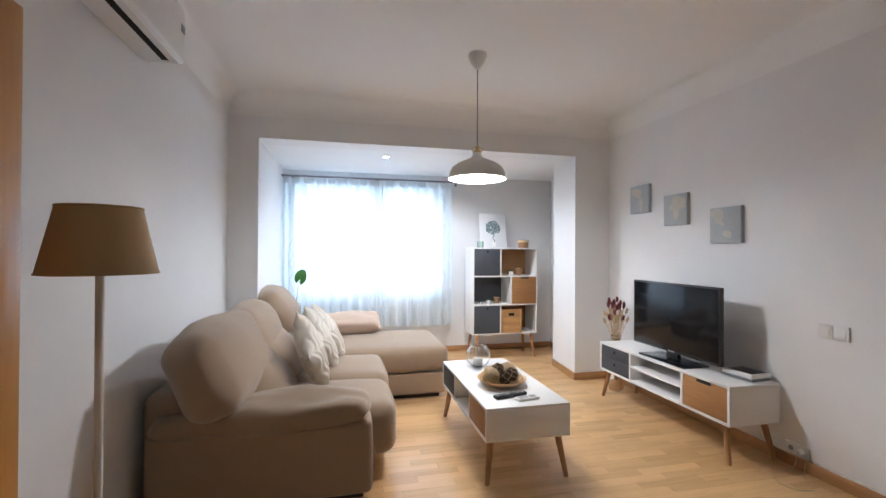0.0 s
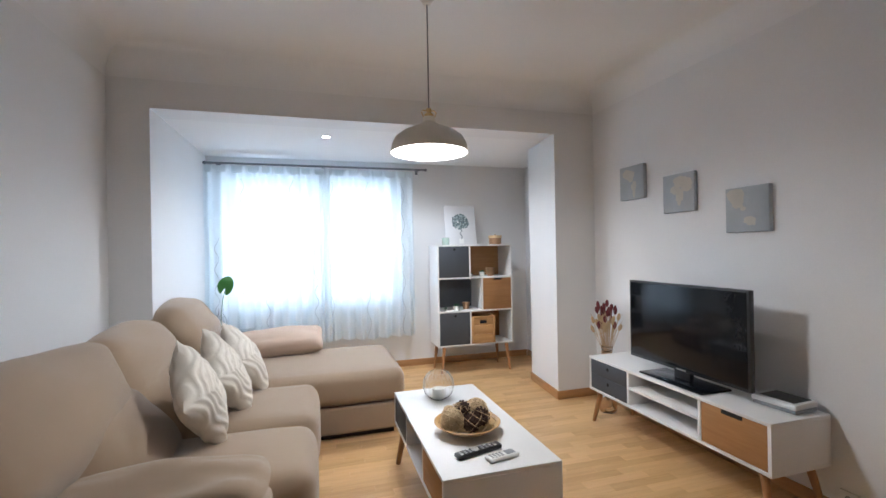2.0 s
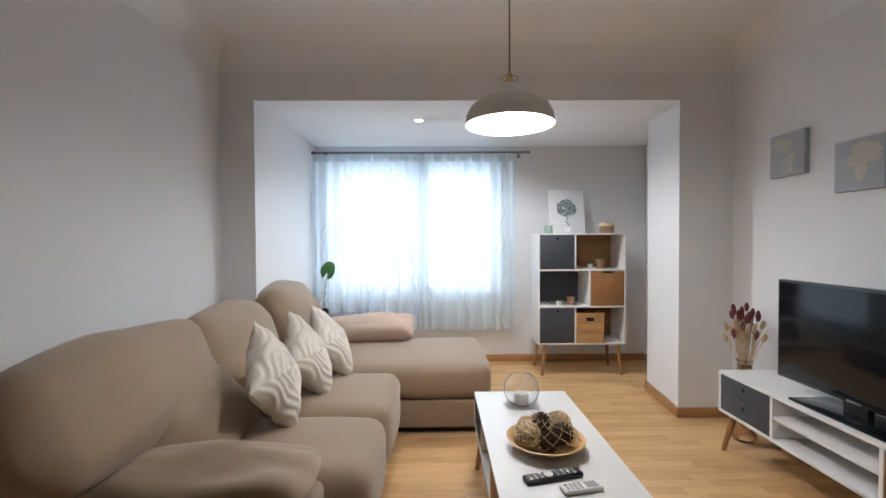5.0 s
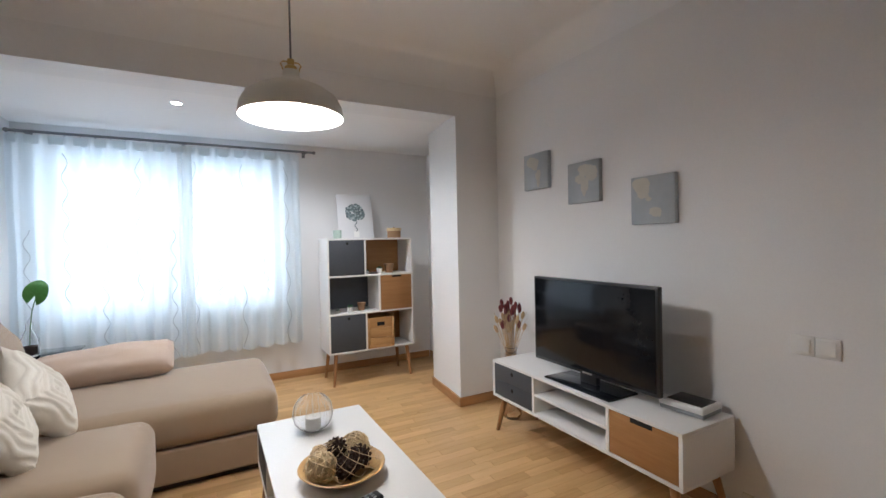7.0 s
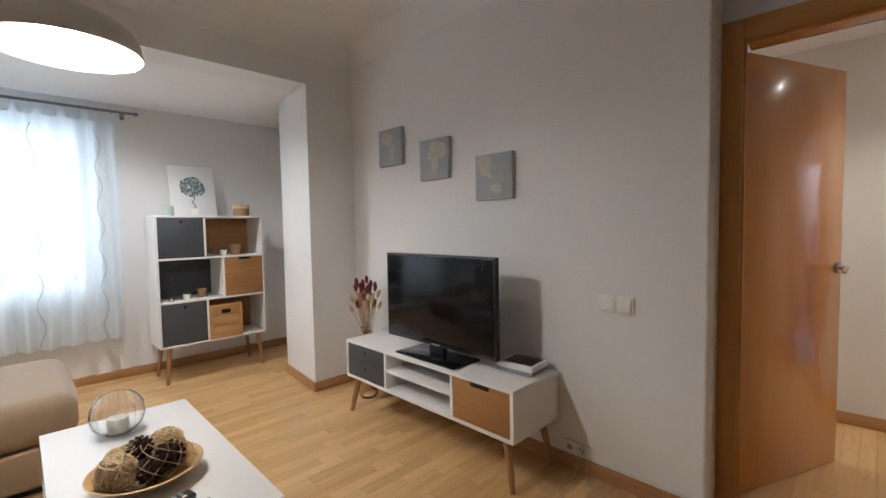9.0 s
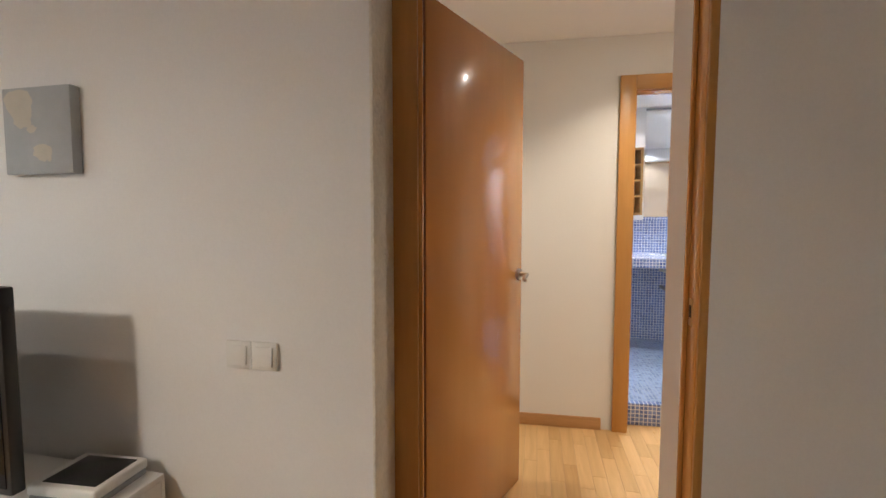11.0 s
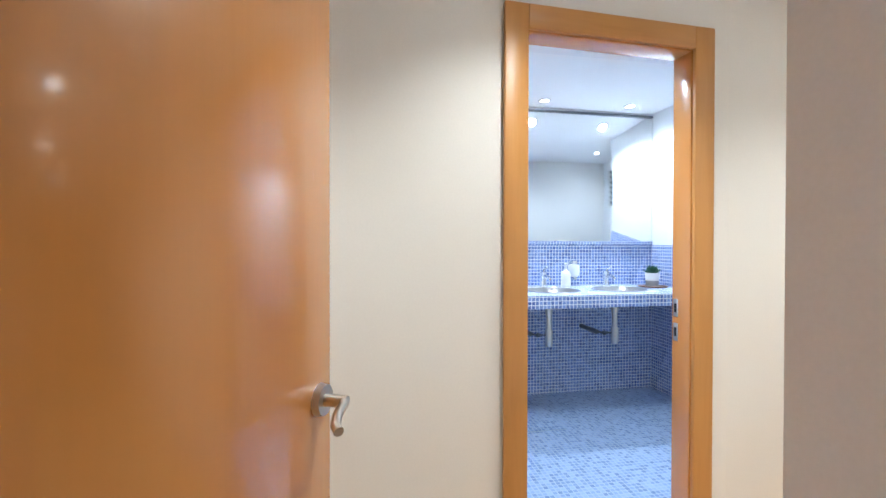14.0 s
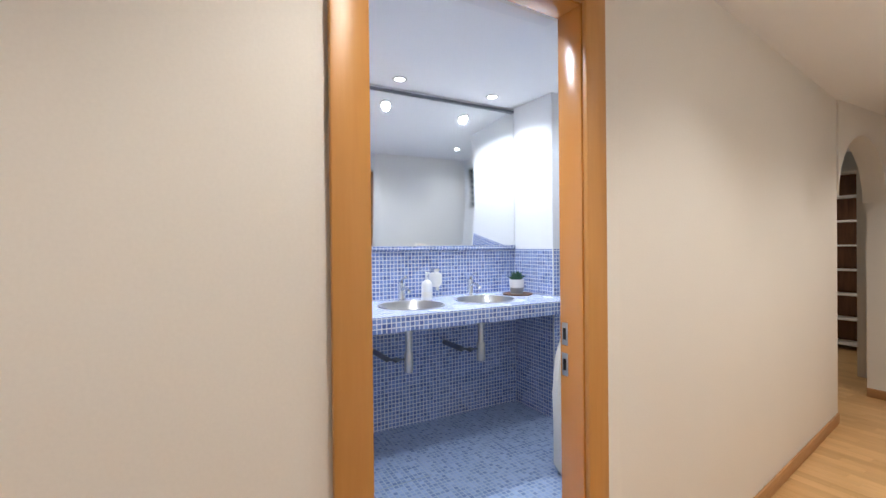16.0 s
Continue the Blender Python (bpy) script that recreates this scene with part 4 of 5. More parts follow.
for k, (yc, w, xx, zz, tl) in enumerate(((3.0, 0.96, -0.64, 0.735, 66), (3.93, 0.80, -0.66, 0.715, 62), (4.84, 0.72, -0.62, 0.765, 58))):
    sp_part("headrest_cushion", moved(soft_block(-w / 2, -0.205, -0.125, w / 2, 0.205, 0.125, 0.085, 5, 0.05, k + 9, 0.022), pose(xx, yc, zz) @ pose(0, 0, 0, tl, 0, 90)), SOFA, "plump loose back cushion")
bol = thing("bolster_cushion", 0.0, 4.98, 0.575, "pale pink long bolster cushion on the chaise", "cushion")
bbm = cushion(0.80, 0.27, 0.20, 20, 0.34, 0.05, 0.015, 21)
part("cover", moved(bbm, pose(0, 0, 0.01, 35, -3, 0)), PINK, bol)


def tufted(seed):
    """A square cushion whose cover rises in tufted bands: nested squares in the middle, waves beside them."""
    w = 0.42
    bm = cushion(w, w, 0.155, 76, 0.55, 0.12, 0.01, seed, 0.0)
    bm.normal_update()
    for v, nrm in [(v, v.normal.copy()) for v in bm.verts]:
        x, y = v.co.x + 0.02 * math.sin(seed), v.co.y
        d = max(abs(x), abs(y))
        if d < 0.1:
            ph = d / 0.040
        elif abs(x) > abs(y):
            ph = (abs(x) + 0.014 * math.sin(y * 27 + seed)) / 0.040
        else:
            ph = (abs(y) + 0.014 * math.sin(x * 27 + seed)) / 0.040
        band = 0.5 + 0.5 * math.cos(2 * math.pi * ph)
        band = band * band * (3 - 2 * band)
        edge = max(0.0, min(1.0, (0.195 - max(abs(v.co.x), abs(v.co.y))) / 0.02))
        v.co += nrm * (0.0085 * band * edge + 0.0012 * noise.noise(v.co * 160))
    return bm


for k, (x, y, z, tilt, spin, yaw) in enumerate(((-0.20, 3.40, 0.665, 70, 40, 93), (-0.16, 3.82, 0.655, 64, 38, 92), (-0.12, 4.20, 0.645, 60, 34, 92))):
    c = thing("throw_pillow", x, y, z, "off-white cotton throw pillow with raised tufted lines", "cushion", "tufted throw pillows")
    part("cover", moved(tufted(30 + k), pose(0, 0, 0, tilt, 0, yaw) @ pose(0, 0, 0, 0, 0, spin)), KNIT, c)


def splayed_leg(parent, x, y, z, dx, dy, r0=0.014, r1=0.022):
    part("leg", cone((x + dx, y + dy, 0.0), (x, y, z), r0, r1, 16), LEGWOOD, parent)


def drawer_front(parent, bm, material, holes=(), label=""):
    d = part("drawer_front", bm, material, parent, label)
    for p0, p1, r in holes:
        part("finger_hole", cone(p0, p1, r, r, 16), HOLE, d)
    return d


# coffee table, open shelf on the sofa side
ct = thing("coffee_table", 1.0685, 3.255, 0, "white lacquered coffee table on splayed wooden legs", "table")
X, Y, ZB, ZT = 0.2635, 0.555, 0.252, 0.447
part("top", bm_box(-X, -Y, ZT - 0.016, X, Y, ZT, 0.002), WHITE, ct)
part("bottom", bm_box(-X, -Y, ZB, X, Y, ZB + 0.016, 0.002), WHITE, ct)
for y0, y1 in ((-Y, -Y + 0.016), (Y - 0.016, Y), (-0.20, -0.184), (0.184, 0.20)):
    part("panel", bm_box(-X + (0 if abs(y0) > 0.4 or abs(y1) > 0.4 else 0.004), y0, ZB + 0.0165, X - 0.0005, y1, ZT - 0.0165, 0.001), WHITE, ct)
part("side_panel", bm_box(X - 0.016, -Y + 0.0165, ZB + 0.0165, X, Y - 0.0165, ZT - 0.0165), WHITE, ct)
for y0, y1, mt in ((-Y + 0.018, -0.202, OAKPANEL), (0.202, Y - 0.018, CHARCOAL)):
    drawer_front(ct, bm_box(-X + 0.004, y0, ZB + 0.018, -X + 0.02, y1, ZT - 0.018, 0.001), mt)
for sx in (-1, 1):
    for sy in (-1, 1):
        splayed_leg(ct, sx * (X - 0.05), sy * (Y - 0.07), ZB, sx * 0.035, sy * 0.05)

bowl = thing("decorative_bowl", 1.05, 3.11, 0.448, "shallow bamboo bowl of rattan balls and pine cones in netting", "bowl")
part("dish", lathe([(0, 0.0), (0.06, 0.0), (0.12, 0.018), (0.165, 0.05), (0.16, 0.052), (0.115, 0.026), (0.055, 0.008), (0, 0.008)], 36), BAMBOO, bowl)


def rattan_ball(c, r, seed):
    rnd = random.Random(seed)
    bms = []
    for k in range(14):
        q = Euler((rnd.random() * 6, rnd.random() * 6, rnd.random() * 6)).to_matrix()
        rr = r * rnd.uniform(0.93, 1.0)
        bms.append(tube([Vector(c) + q @ Vector((rr * math.cos(a * 0.393), rr * math.sin(a * 0.393), r * 0.15 * math.sin(a * 0.8))) for a in range(16)], r * 0.06, 5, True))
    return bms


def pine_cone(c, r, seed):
    bm = bmesh.new()
    rnd = random.Random(seed)
    bmesh.ops.create_icosphere(bm, subdivisions=2, radius=r * 0.75, matrix=Matrix.Translation(c))
    for k in range(70):
        t = k / 69
        a, h = k * 2.4, 1 - 2 * t
        d = Vector((math.cos(a) * math.sqrt(1 - h * h), math.sin(a) * math.sqrt(1 - h * h), h))
        m = Matrix.Translation(Vector(c) + d * r * 0.8) @ (d + Vector((0, 0, 0.5))).to_track_quat("Z", "Y").to_matrix().to_4x4()
        bmesh.ops.create_cone(bm, cap_ends=True, segments=5, radius1=r * 0.24, radius2=r * 0.05, depth=r * 0.35, matrix=m)
    return bm


balls = (((-0.085, -0.03, 0.07), 0.058), ((0.07, 0.055, 0.075), 0.06), ((-0.07, 0.06, 0.065), 0.045))
for k, (c, r) in enumerate(balls):
    core = bmesh.new()
    bmesh.ops.create_icosphere(core, subdivisions=2, radius=r * 0.86, matrix=Matrix.Translation(c))
    ball = part("rattan_ball", core, RATTAN, bowl)
    for band in rattan_ball(c, r, k):
        part("rattan_band", band, RATTAN, ball)
for k, (c, r) in enumerate((((0.0, -0.06, 0.06), 0.048), ((0.06, -0.03, 0.075), 0.05), ((-0.01, 0.04, 0.095), 0.045), ((0.02, 0.09, 0.05), 0.04))):
    part("pine_cone", pine_cone(c, r, k), CONE, bowl)


def net(seed):
    """A loose knotted net laid over the heap."""
    bms = []
    f = lambda a, t: Vector((0.145 * math.cos(a) * math.sin(t), 0.125 * math.sin(a) * math.sin(t), 0.028 + 0.108 * math.cos(t)))
    n, rows = 12, 5
    for r in range(rows):
        for k in range(n):
            a0 = 2 * math.pi * (k + 0.5 * (r % 2)) / n
            t0, t1 = 0.25 + r * 0.24, 0.25 + (r + 1) * 0.24
            for s in (-0.5, 0.5):
                bms.append(tube([f(a0, t0), f(a0 + s * math.pi / n, (t0 + t1) / 2) * 1.01, f(a0 + s * 2 * math.pi / n, t1)], 0.0013, 5))
    return join(*bms)


part("netting", net(1), STRAW, bowl)

gl = thing("candle_globe", 1.04, 3.60, 0.448, "round wire-ribbed glass globe with a white candle", "candle holder")
part("globe", lathe([(0.035, 0.0), (0.06, 0.012), (0.085, 0.04), (0.095, 0.08), (0.088, 0.12), (0.068, 0.15), (0.055, 0.162), (0.0535, 0.162), (0.066, 0.149), (0.086, 0.119), (0.093, 0.08), (0.083, 0.041), (0.058, 0.014), (0.034, 0.003), (0, 0.003), (0, 0), (0.035, 0)], 36), GLASS, gl)
for k in range(18):
    a = 2 * math.pi * k / 18
    part("rib", tube([(r * math.cos(a), r * math.sin(a), z) for r, z in ((0.062, 0.012), (0.0865, 0.04), (0.0965, 0.08), (0.0895, 0.12), (0.0695, 0.15), (0.0565, 0.162))], 0.0009, 5), LAMPWHITE, gl)
part("candle", lathe([(0, 0.0035), (0.038, 0.0035), (0.038, 0.065), (0.032, 0.068), (0, 0.064)], 24), WAX, gl)

rc = thing("remote_control", 1.02, 2.875, 0.448, "long black television remote control", "remote control", turn=14)
part("body", bm_box(-0.115, -0.024, 0, 0.115, 0.024, 0.02, 0.008, 3), BLACK, rc)
part("pad", cone((-0.02, 0, 0.02), (-0.02, 0, 0.0225), 0.018, 0.017, 20), STEEL, rc)
for i in range(9):
    for j in range(3):
        if not 3 <= i <= 4:
            part("button", bm_box(-0.10 + i * 0.022, -0.017 + j * 0.013, 0.0195, -0.088 + i * 0.022, -0.009 + j * 0.013, 0.022, 0.001), GREYPLASTIC if (i + j) % 4 else PLASTIC, rc)
ra = thing("remote_control", 1.10, 2.80, 0.448, "small white air conditioner remote control", "remote control", turn=12)
part("body", bm_box(-0.075, -0.026, 0, 0.075, 0.026, 0.018, 0.007, 3), PLASTIC, ra)
part("display", bm_box(0.015, -0.018, 0.0175, 0.06, 0.018, 0.0188, 0.0005), GREYPLASTIC, ra)
for i in range(4):
    for j in range(3):
        part("button", bm_box(-0.062 + i * 0.017, -0.018 + j * 0.013, 0.0175, -0.05 + i * 0.017, -0.009 + j * 0.013, 0.0195, 0.001), GREYPLASTIC, ra)

# television stand
ts = thing("tv_stand", 2.5685, 3.302, 0, "white low television stand with oak and charcoal fronts on splayed legs", "cabinet")
X, Y, ZB, ZT = 0.1965, 0.705, 0.247, 0.504
part("top", bm_box(-X, -Y, ZT - 0.018, X, Y, ZT, 0.002), WHITE, ts)
part("bottom", bm_box(-X, -Y, ZB, X, Y, ZB + 0.018, 0.002), WHITE, ts)
D1, D2 = 0.272, -0.305
for y0, y1 in ((-Y, -Y + 0.018), (Y - 0.018, Y), (D1 - 0.009, D1 + 0.009), (D2 - 0.009, D2 + 0.009)):
    part("panel", bm_box(-X + 0.0005, y0, ZB + 0.0185, X - 0.013, y1, ZT - 0.0185), WHITE, ts)
part("back", bm_box(X - 0.012, -Y, ZB + 0.0185, X, Y, ZT - 0.0185), WHITE, ts)
part("shelf", bm_box(-X + 0.004, D2 + 0.0095, 0.37, X - 0.0125, D1 - 0.0095, 0.386, 0.001), WHITE, ts)
zm = (ZB + ZT) / 2
for z0, z1 in ((ZB + 0.02, zm - 0.001), (zm + 0.001, ZT - 0.02)):
    zc, yc = (z0 + z1) / 2 + 0.015, (D1 + Y) / 2
    drawer_front(ts, bm_box(-X + 0.003, D1 + 0.011, z0, -X + 0.02, Y - 0.02, z1, 0.001), CHARCOAL, [((-X + 0.002, yc, zc), (-X + 0.0045, yc, zc), 0.013)], "charcoal drawer front with a finger hole")
dd = part("door", bm_box(-X + 0.003, -Y + 0.02, ZB + 0.02, -X + 0.02, D2 - 0.011, ZT - 0.02, 0.001), OAKPANEL, ts, "oak flap door with a cut grip")
part("grip", bm_box(-X + 0.001, -0.56, ZT - 0.042, -X + 0.006, -0.44, ZT - 0.0195, 0.003), HOLE, dd)
for sx in (-1, 1):
    for sy in (-1, 1):
        splayed_leg(ts, sx * (X - 0.05), sy * (Y - 0.075), ZB, sx * 0.03, sy * 0.055, 0.013, 0.022)

tv = thing("television", 2.511, 3.248, 0.505, "black flat-screen television on a glass-black foot", "television")
part("housing", bm_box(-0.008, -0.4515, 0.062, 0.026, 0.4515, 0.602, 0.006), BLACK, tv)
part("screen", bm_box(-0.0105, -0.437, 0.082, -0.0083, 0.437, 0.588, 0.0005), SCREEN, tv)
part("brand_mark", bm_box(-0.0112, -0.035, 0.068, -0.0085, 0.035, 0.076), STEEL, tv, "small silver maker's mark")
part("neck", bm_box(-0.004, -0.06, 0.012, 0.03, 0.06, 0.064, 0.004), BLACK, tv)
part("foot", bm_box(-0.115, -0.245, 0.0, 0.11, 0.245, 0.012, 0.005), SCREEN, tv)
ro = thing("router", 2.66, 2.745, 0.505, "white router box with a black top and dark base", "router", turn=4)
part("base", bm_box(-0.085, -0.105, 0, 0.085, 0.105, 0.02, 0.006), GREYPLASTIC, ro)
part("body", bm_box(-0.088, -0.108, 0.0195, 0.088, 0.108, 0.05, 0.008, 3), PLASTIC, ro)
part("top_plate", bm_box(-0.068, -0.09, 0.0495, 0.068, 0.078, 0.052, 0.001), BLACK, ro)

# dried flowers in a vase beside the television
vz = thing("dried_flowers", 2.62, 4.12, 0.0, "dried grasses and dark red seed heads in a tall vase", "flowers")
part("vase", lathe([(0, 0), (0.06, 0), (0.07, 0.02), (0.075, 0.25), (0.05, 0.45), (0.042, 0.52), (0.045, 0.535), (0.038, 0.53), (0.036, 0.5), (0, 0.48)], 24), GLASS, vz)
rnd = random.Random(8)
for k in range(46):
    a, lean = rnd.random() * 6.283, rnd.uniform(0.02, 0.12)
    top = Vector((math.cos(a) * lean * 0.9, math.sin(a) * lean * 1.1, rnd.uniform(0.66, 0.88)))
    red = top.z > 0.80
    part("stem", tube([(math.cos(a) * 0.012, math.sin(a) * 0.012, 0.1), (top.x * 0.35, top.y * 0.35, 0.5), tuple(top)], 0.0016, 5), STRAW, vz)
    head = bmesh.new()
    d = (top - Vector((top.x * 0.35, top.y * 0.35, 0.5))).normalized()
    q = d.to_track_quat("Z", "Y").to_matrix().to_4x4()
    bmesh.ops.create_icosphere(head, subdivisions=2, radius=1.0, matrix=Matrix.Translation(top) @ q @ Matrix.Diagonal((0.014, 0.014, 0.032, 1)))
    for v in head.verts:
        v.co += Vector((1, 1, 0.4)) * 0.004 * noise.noise(v.co * 160)
    part("seed_head", head, RUST if red or k % 4 == 0 else STRAW, vz)
for k in range(16):
    a = rnd.random() * 6.283
    e = Vector((math.cos(a) * 0.12, math.sin(a) * 0.14, rnd.uniform(0.62, 0.8)))
    part("twig", tube([(math.cos(a) * 0.03, math.sin(a) * 0.03, 0.5), (e.x * 0.6, e.y * 0.6, e.z - 0.08), tuple(e)], 0.0011, 4), STRAW, vz)

# three canvas map prints
LANDS = {0: (((-0.05, 0.075, 0.05, 0.035), (-0.015, 0.06, 0.05, 0.04), (-0.005, 0.035, 0.03, 0.03), (0.028, -0.035, 0.03, 0.04), (0.03, -0.08, 0.016, 0.04))),
         1: ((0.02, 0.075, 0.06, 0.04), (-0.02, 0.02, 0.045, 0.03), (0.015, -0.02, 0.032, 0.05), (0.012, -0.06, 0.018, 0.03), (0.075, 0.05, 0.05, 0.05)),
         2: ((-0.065, 0.085, 0.055, 0.045), (-0.055, 0.045, 0.04, 0.035), (-0.02, 0.005, 0.02, 0.012), (0.02, -0.068, 0.038, 0.026), (0.045, -0.085, 0.01, 0.012))}
for k, (yc, zc) in enumerate(((3.965, 1.853), (3.505, 1.712), (3.008, 1.552))):
    s = 0.133
    cv = thing("canvas_print", 2.789, yc, zc, "square grey canvas print of pale map continents", "picture", "canvas map prints")
    part("canvas", bm_box(-0.032, -s, -s, -0.0005, s, s, 0.003), CANVAS, cv)
    for j, (u, v, ru, rv) in enumerate(LANDS[k]):
        blob = bmesh.new()
        pts = []
        for i in range(22):
            a = 2 * math.pi * i / 22
            w = 1 + 0.35 * noise.noise(Vector((math.cos(a) * 2 + j * 5, math.sin(a) * 2, k * 9)))
            pts.append(blob.verts.new((-0.0325 - 0.0002 * j, -max(-0.128, min(0.128, u + ru * w * math.cos(a))), max(-0.128, min(0.128, v + rv * w * math.sin(a))))))
        blob.faces.new(pts)
        bmesh.ops.recalc_face_normals(blob, faces=blob.faces)
        part("continent", blob, CANVASLAND, cv)

sw = thing("light_switch", 2.789, 2.295, 0.885, "white double wall switch plate", "switch")
for y in (-0.042, 0.042):
    pt = part("plate", bm_box(-0.010, y - 0.041, -0.041, -0.0005, y + 0.041, 0.041, 0.003), PLASTIC, sw)
    part("rocker", moved(bm_box(-0.006, -0.028, -0.028, 0.0, 0.028, 0.028, 0.002), pose(-0.009, y, 0, 0, 4, 0)), PLASTIC, pt)
so = thing("socket", 2.789, 2.50, 0.115, "white wall socket strip with a plug", "socket")
part("plate", bm_box(-0.012, -0.075, -0.035, -0.0005, 0.075, 0.035, 0.003), PLASTIC, so)
part("plug", cone((-0.012, -0.03, 0), (-0.045, -0.03, 0), 0.02, 0.016, 16), PLASTIC, so)
part("hole", cone((-0.0125, 0.035, 0), (-0.013, 0.035, 0), 0.016, 0.016, 16), GREYPLASTIC, so)
single("power_cable", tube([(2.745, 2.47, 0.115), (2.72, 2.46, 0.06), (2.70, 2.47, 0.008), (2.62, 2.50, 0.004), (2.54, 2.47, 0.004), (2.49, 2.38, 0.004), (2.52, 2.29, 0.004), (2.61, 2.27, 0.004), (2.67, 2.33, 0.004), (2.70, 2.40, 0.006), (2.75, 2.43, 0.03), (2.775, 2.44, 0.09)], 0.0032, 6), CABLE, "cream cable looped on the floor", "cable")

# bookcase
bc = thing("bookcase", 2.0045, 5.69, 0, "white cube bookcase with charcoal and oak fronts on splayed legs", "bookcase")
X, Y, ZB, ZT = 0.4315, 0.18, 0.302, 1.397
T = 0.016
part("top", bm_box(-X, -Y, ZT - T, X, Y, ZT, 0.002), WHITE, bc)
part("bottom", bm_box(-X, -Y, ZB, X, Y, ZB + T, 0.002), WHITE, bc)
for x0 in (-X, X - T):
    part("side_panel", bm_box(x0, -Y + 0.0005, ZB + T, x0 + T, Y, ZT - T), WHITE, bc)
R1, R2 = ZB + 0.365, ZB + 0.725
for z in (R1, R2):
    part("shelf", bm_box(-X + T, -Y + 0.002, z, X - T, Y - 0.009, z + T, 0.001), WHITE, bc)
V1, V2 = -0.066, 0.075
for xv, z0, z1 in ((V1, ZB + T, R1), (V2, R1 + T, R2), (V1, R2 + T, ZT - T)):
    part("divider", bm_box(xv - T / 2, -Y + 0.003, z0 + 0.0005, xv + T / 2, Y - 0.009, z1 - 0.0005), WHITE, bc)
for x0, x1, z0, z1, mt, lb in ((-X + T, V2 + 0.008, R1 + T, R2, CHARCOAL, "charcoal back"), (V2 + 0.009, X - T, R1 + T, R2, OAKPANELX, "oak back"), (-X + T, V1, R2 + T, ZT - T, CHARCOAL, "charcoal back"), (V1 + 0.001, X - T, R2 + T, ZT - T, OAKPANELX, "oak back"), (-X + T, V1, ZB + T, R1, CHARCOAL, "charcoal back"), (V1 + 0.001, X - T, ZB + T, R1, OAKPANELX, "oak back")):
    part("back", bm_box(x0, Y - 0.008, z0, x1, Y, z1), mt, bc, lb)
for z0, z1 in ((ZB + T, R1), (R2 + T, ZT - T)):
    xc = (-X + T + V1) / 2
    d = part("door", bm_box(-X + T + 0.002, -Y + 0.002, z0 + 0.002, V1 - 0.010, -Y + 0.018, z1 - 0.002, 0.001), CHARCOAL, bc, "charcoal flap door with a finger hole")
    part("finger_hole", cone((xc, -Y + 0.0005, z1 - 0.035), (xc, -Y + 0.0035, z1 - 0.035), 0.013, 0.013, 16), HOLE, d)
d = part("door", bm_box(V2 + 0.010, -Y + 0.002, R1 + T + 0.002, X - T - 0.002, -Y + 0.018, R2 - 0.002, 0.001), OAKPANELX, bc, "oak flap door with a cut grip")
part("grip", bm_box((V2 + X) / 2 - 0.05, -Y + 0.0005, R2 - 0.022, (V2 + X) / 2 + 0.05, -Y + 0.004, R2 - 0.0015, 0.002), HOLE, d)
for sx in (-1, 1):
    for sy in (-1, 1):
        splayed_leg(bc, sx * (X - 0.07), sy * (Y - 0.04), ZB, sx * 0.03, sy * 0.03, 0.012, 0.02)
part("stretcher", bm_box(-X + 0.07, -0.01, ZB - 0.03, X - 0.07, 0.01, ZB - 0.0005), LEGWOOD, bc)

cr = thing("wooden_crate", 2.083, 5.60, ZB + T + 0.001, "slatted pine crate with a cut handle in the bookcase", "crate")
for z in range(3):
    part("slat", bm_box(-0.135, -0.085, 0.002 + z * 0.098, 0.135, -0.075, 0.096 + z * 0.098, 0.002), CRATEWOOD, cr)
    for sx in (-0.135, 0.125):
        part("slat", bm_box(sx, -0.0745, 0.002 + z * 0.098, sx + 0.01, 0.085, 0.096 + z * 0.098, 0.002), CRATEWOOD, cr)
for sx in (-0.137, 0.113):
    part("post", bm_box(sx, -0.094, 0, sx + 0.024, -0.0855, 0.296, 0.002), CRATEWOOD, cr)
part("rail", bm_box(-0.1125, -0.093, 0.0, 0.1125, -0.0855, 0.024, 0.002), CRATEWOOD, cr)
part("rail", bm_box(-0.1125, -0.093, 0.272, 0.1125, -0.0855, 0.296, 0.002), CRATEWOOD, cr)
part("handle_hole", bm_box(-0.038, -0.0875, 0.215, 0.038, -0.0853, 0.25, 0.002), HOLE, cr)


def little_pot(x, y, z, r, h, material, label, lid=False):
    p = thing("small_pot", x, y, z, label, "pot", "small bookcase pots")
    part("pot", lathe([(0, 0), (r * 0.8, 0), (r, h), (r * 0.9, h), (r * 0.85, h * 0.85), (0, h * 0.85)], 20), material, p)
    if lid:
        part("lid", lathe([(0, h), (r * 1.12, h), (r * 1.12, h + 0.016), (0, h + 0.018)], 20), material, p)
    else:
        part("plant", moved(spiky(26, r, r * 1.2, int(x * 1000)), pose(0, 0, h * 0.8)), SUCCULENT, p)


little_pot(2.11, 5.60, R2 + T + 0.001, 0.03, 0.05, PLASTIC, "small white ceramic pot with a succulent")
little_pot(2.22, 5.62, R2 + T + 0.001, 0.046, 0.075, CORK, "brown round box with a lid", True)
little_pot(1.99, 5.62, R2 + T + 0.001, 0.016, 0.03, STEEL, "tiny metal pot with a plant")
little_pot(1.79, 5.56, R1 + T + 0.001, 0.031, 0.05, PLASTIC, "small white ceramic pot with a succulent")
little_pot(1.93, 5.64, R1 + T + 0.001, 0.038, 0.06, CORK, "brown round box with a lid", True)
little_pot(1.68, 5.58, R1 + T + 0.001, 0.018, 0.025, STEEL, "tiny metal pot with a plant")
hb = thing("hat_box", 2.30, 5.66, ZT + 0.001, "round brown wicker box with a lid on the bookcase", "box")
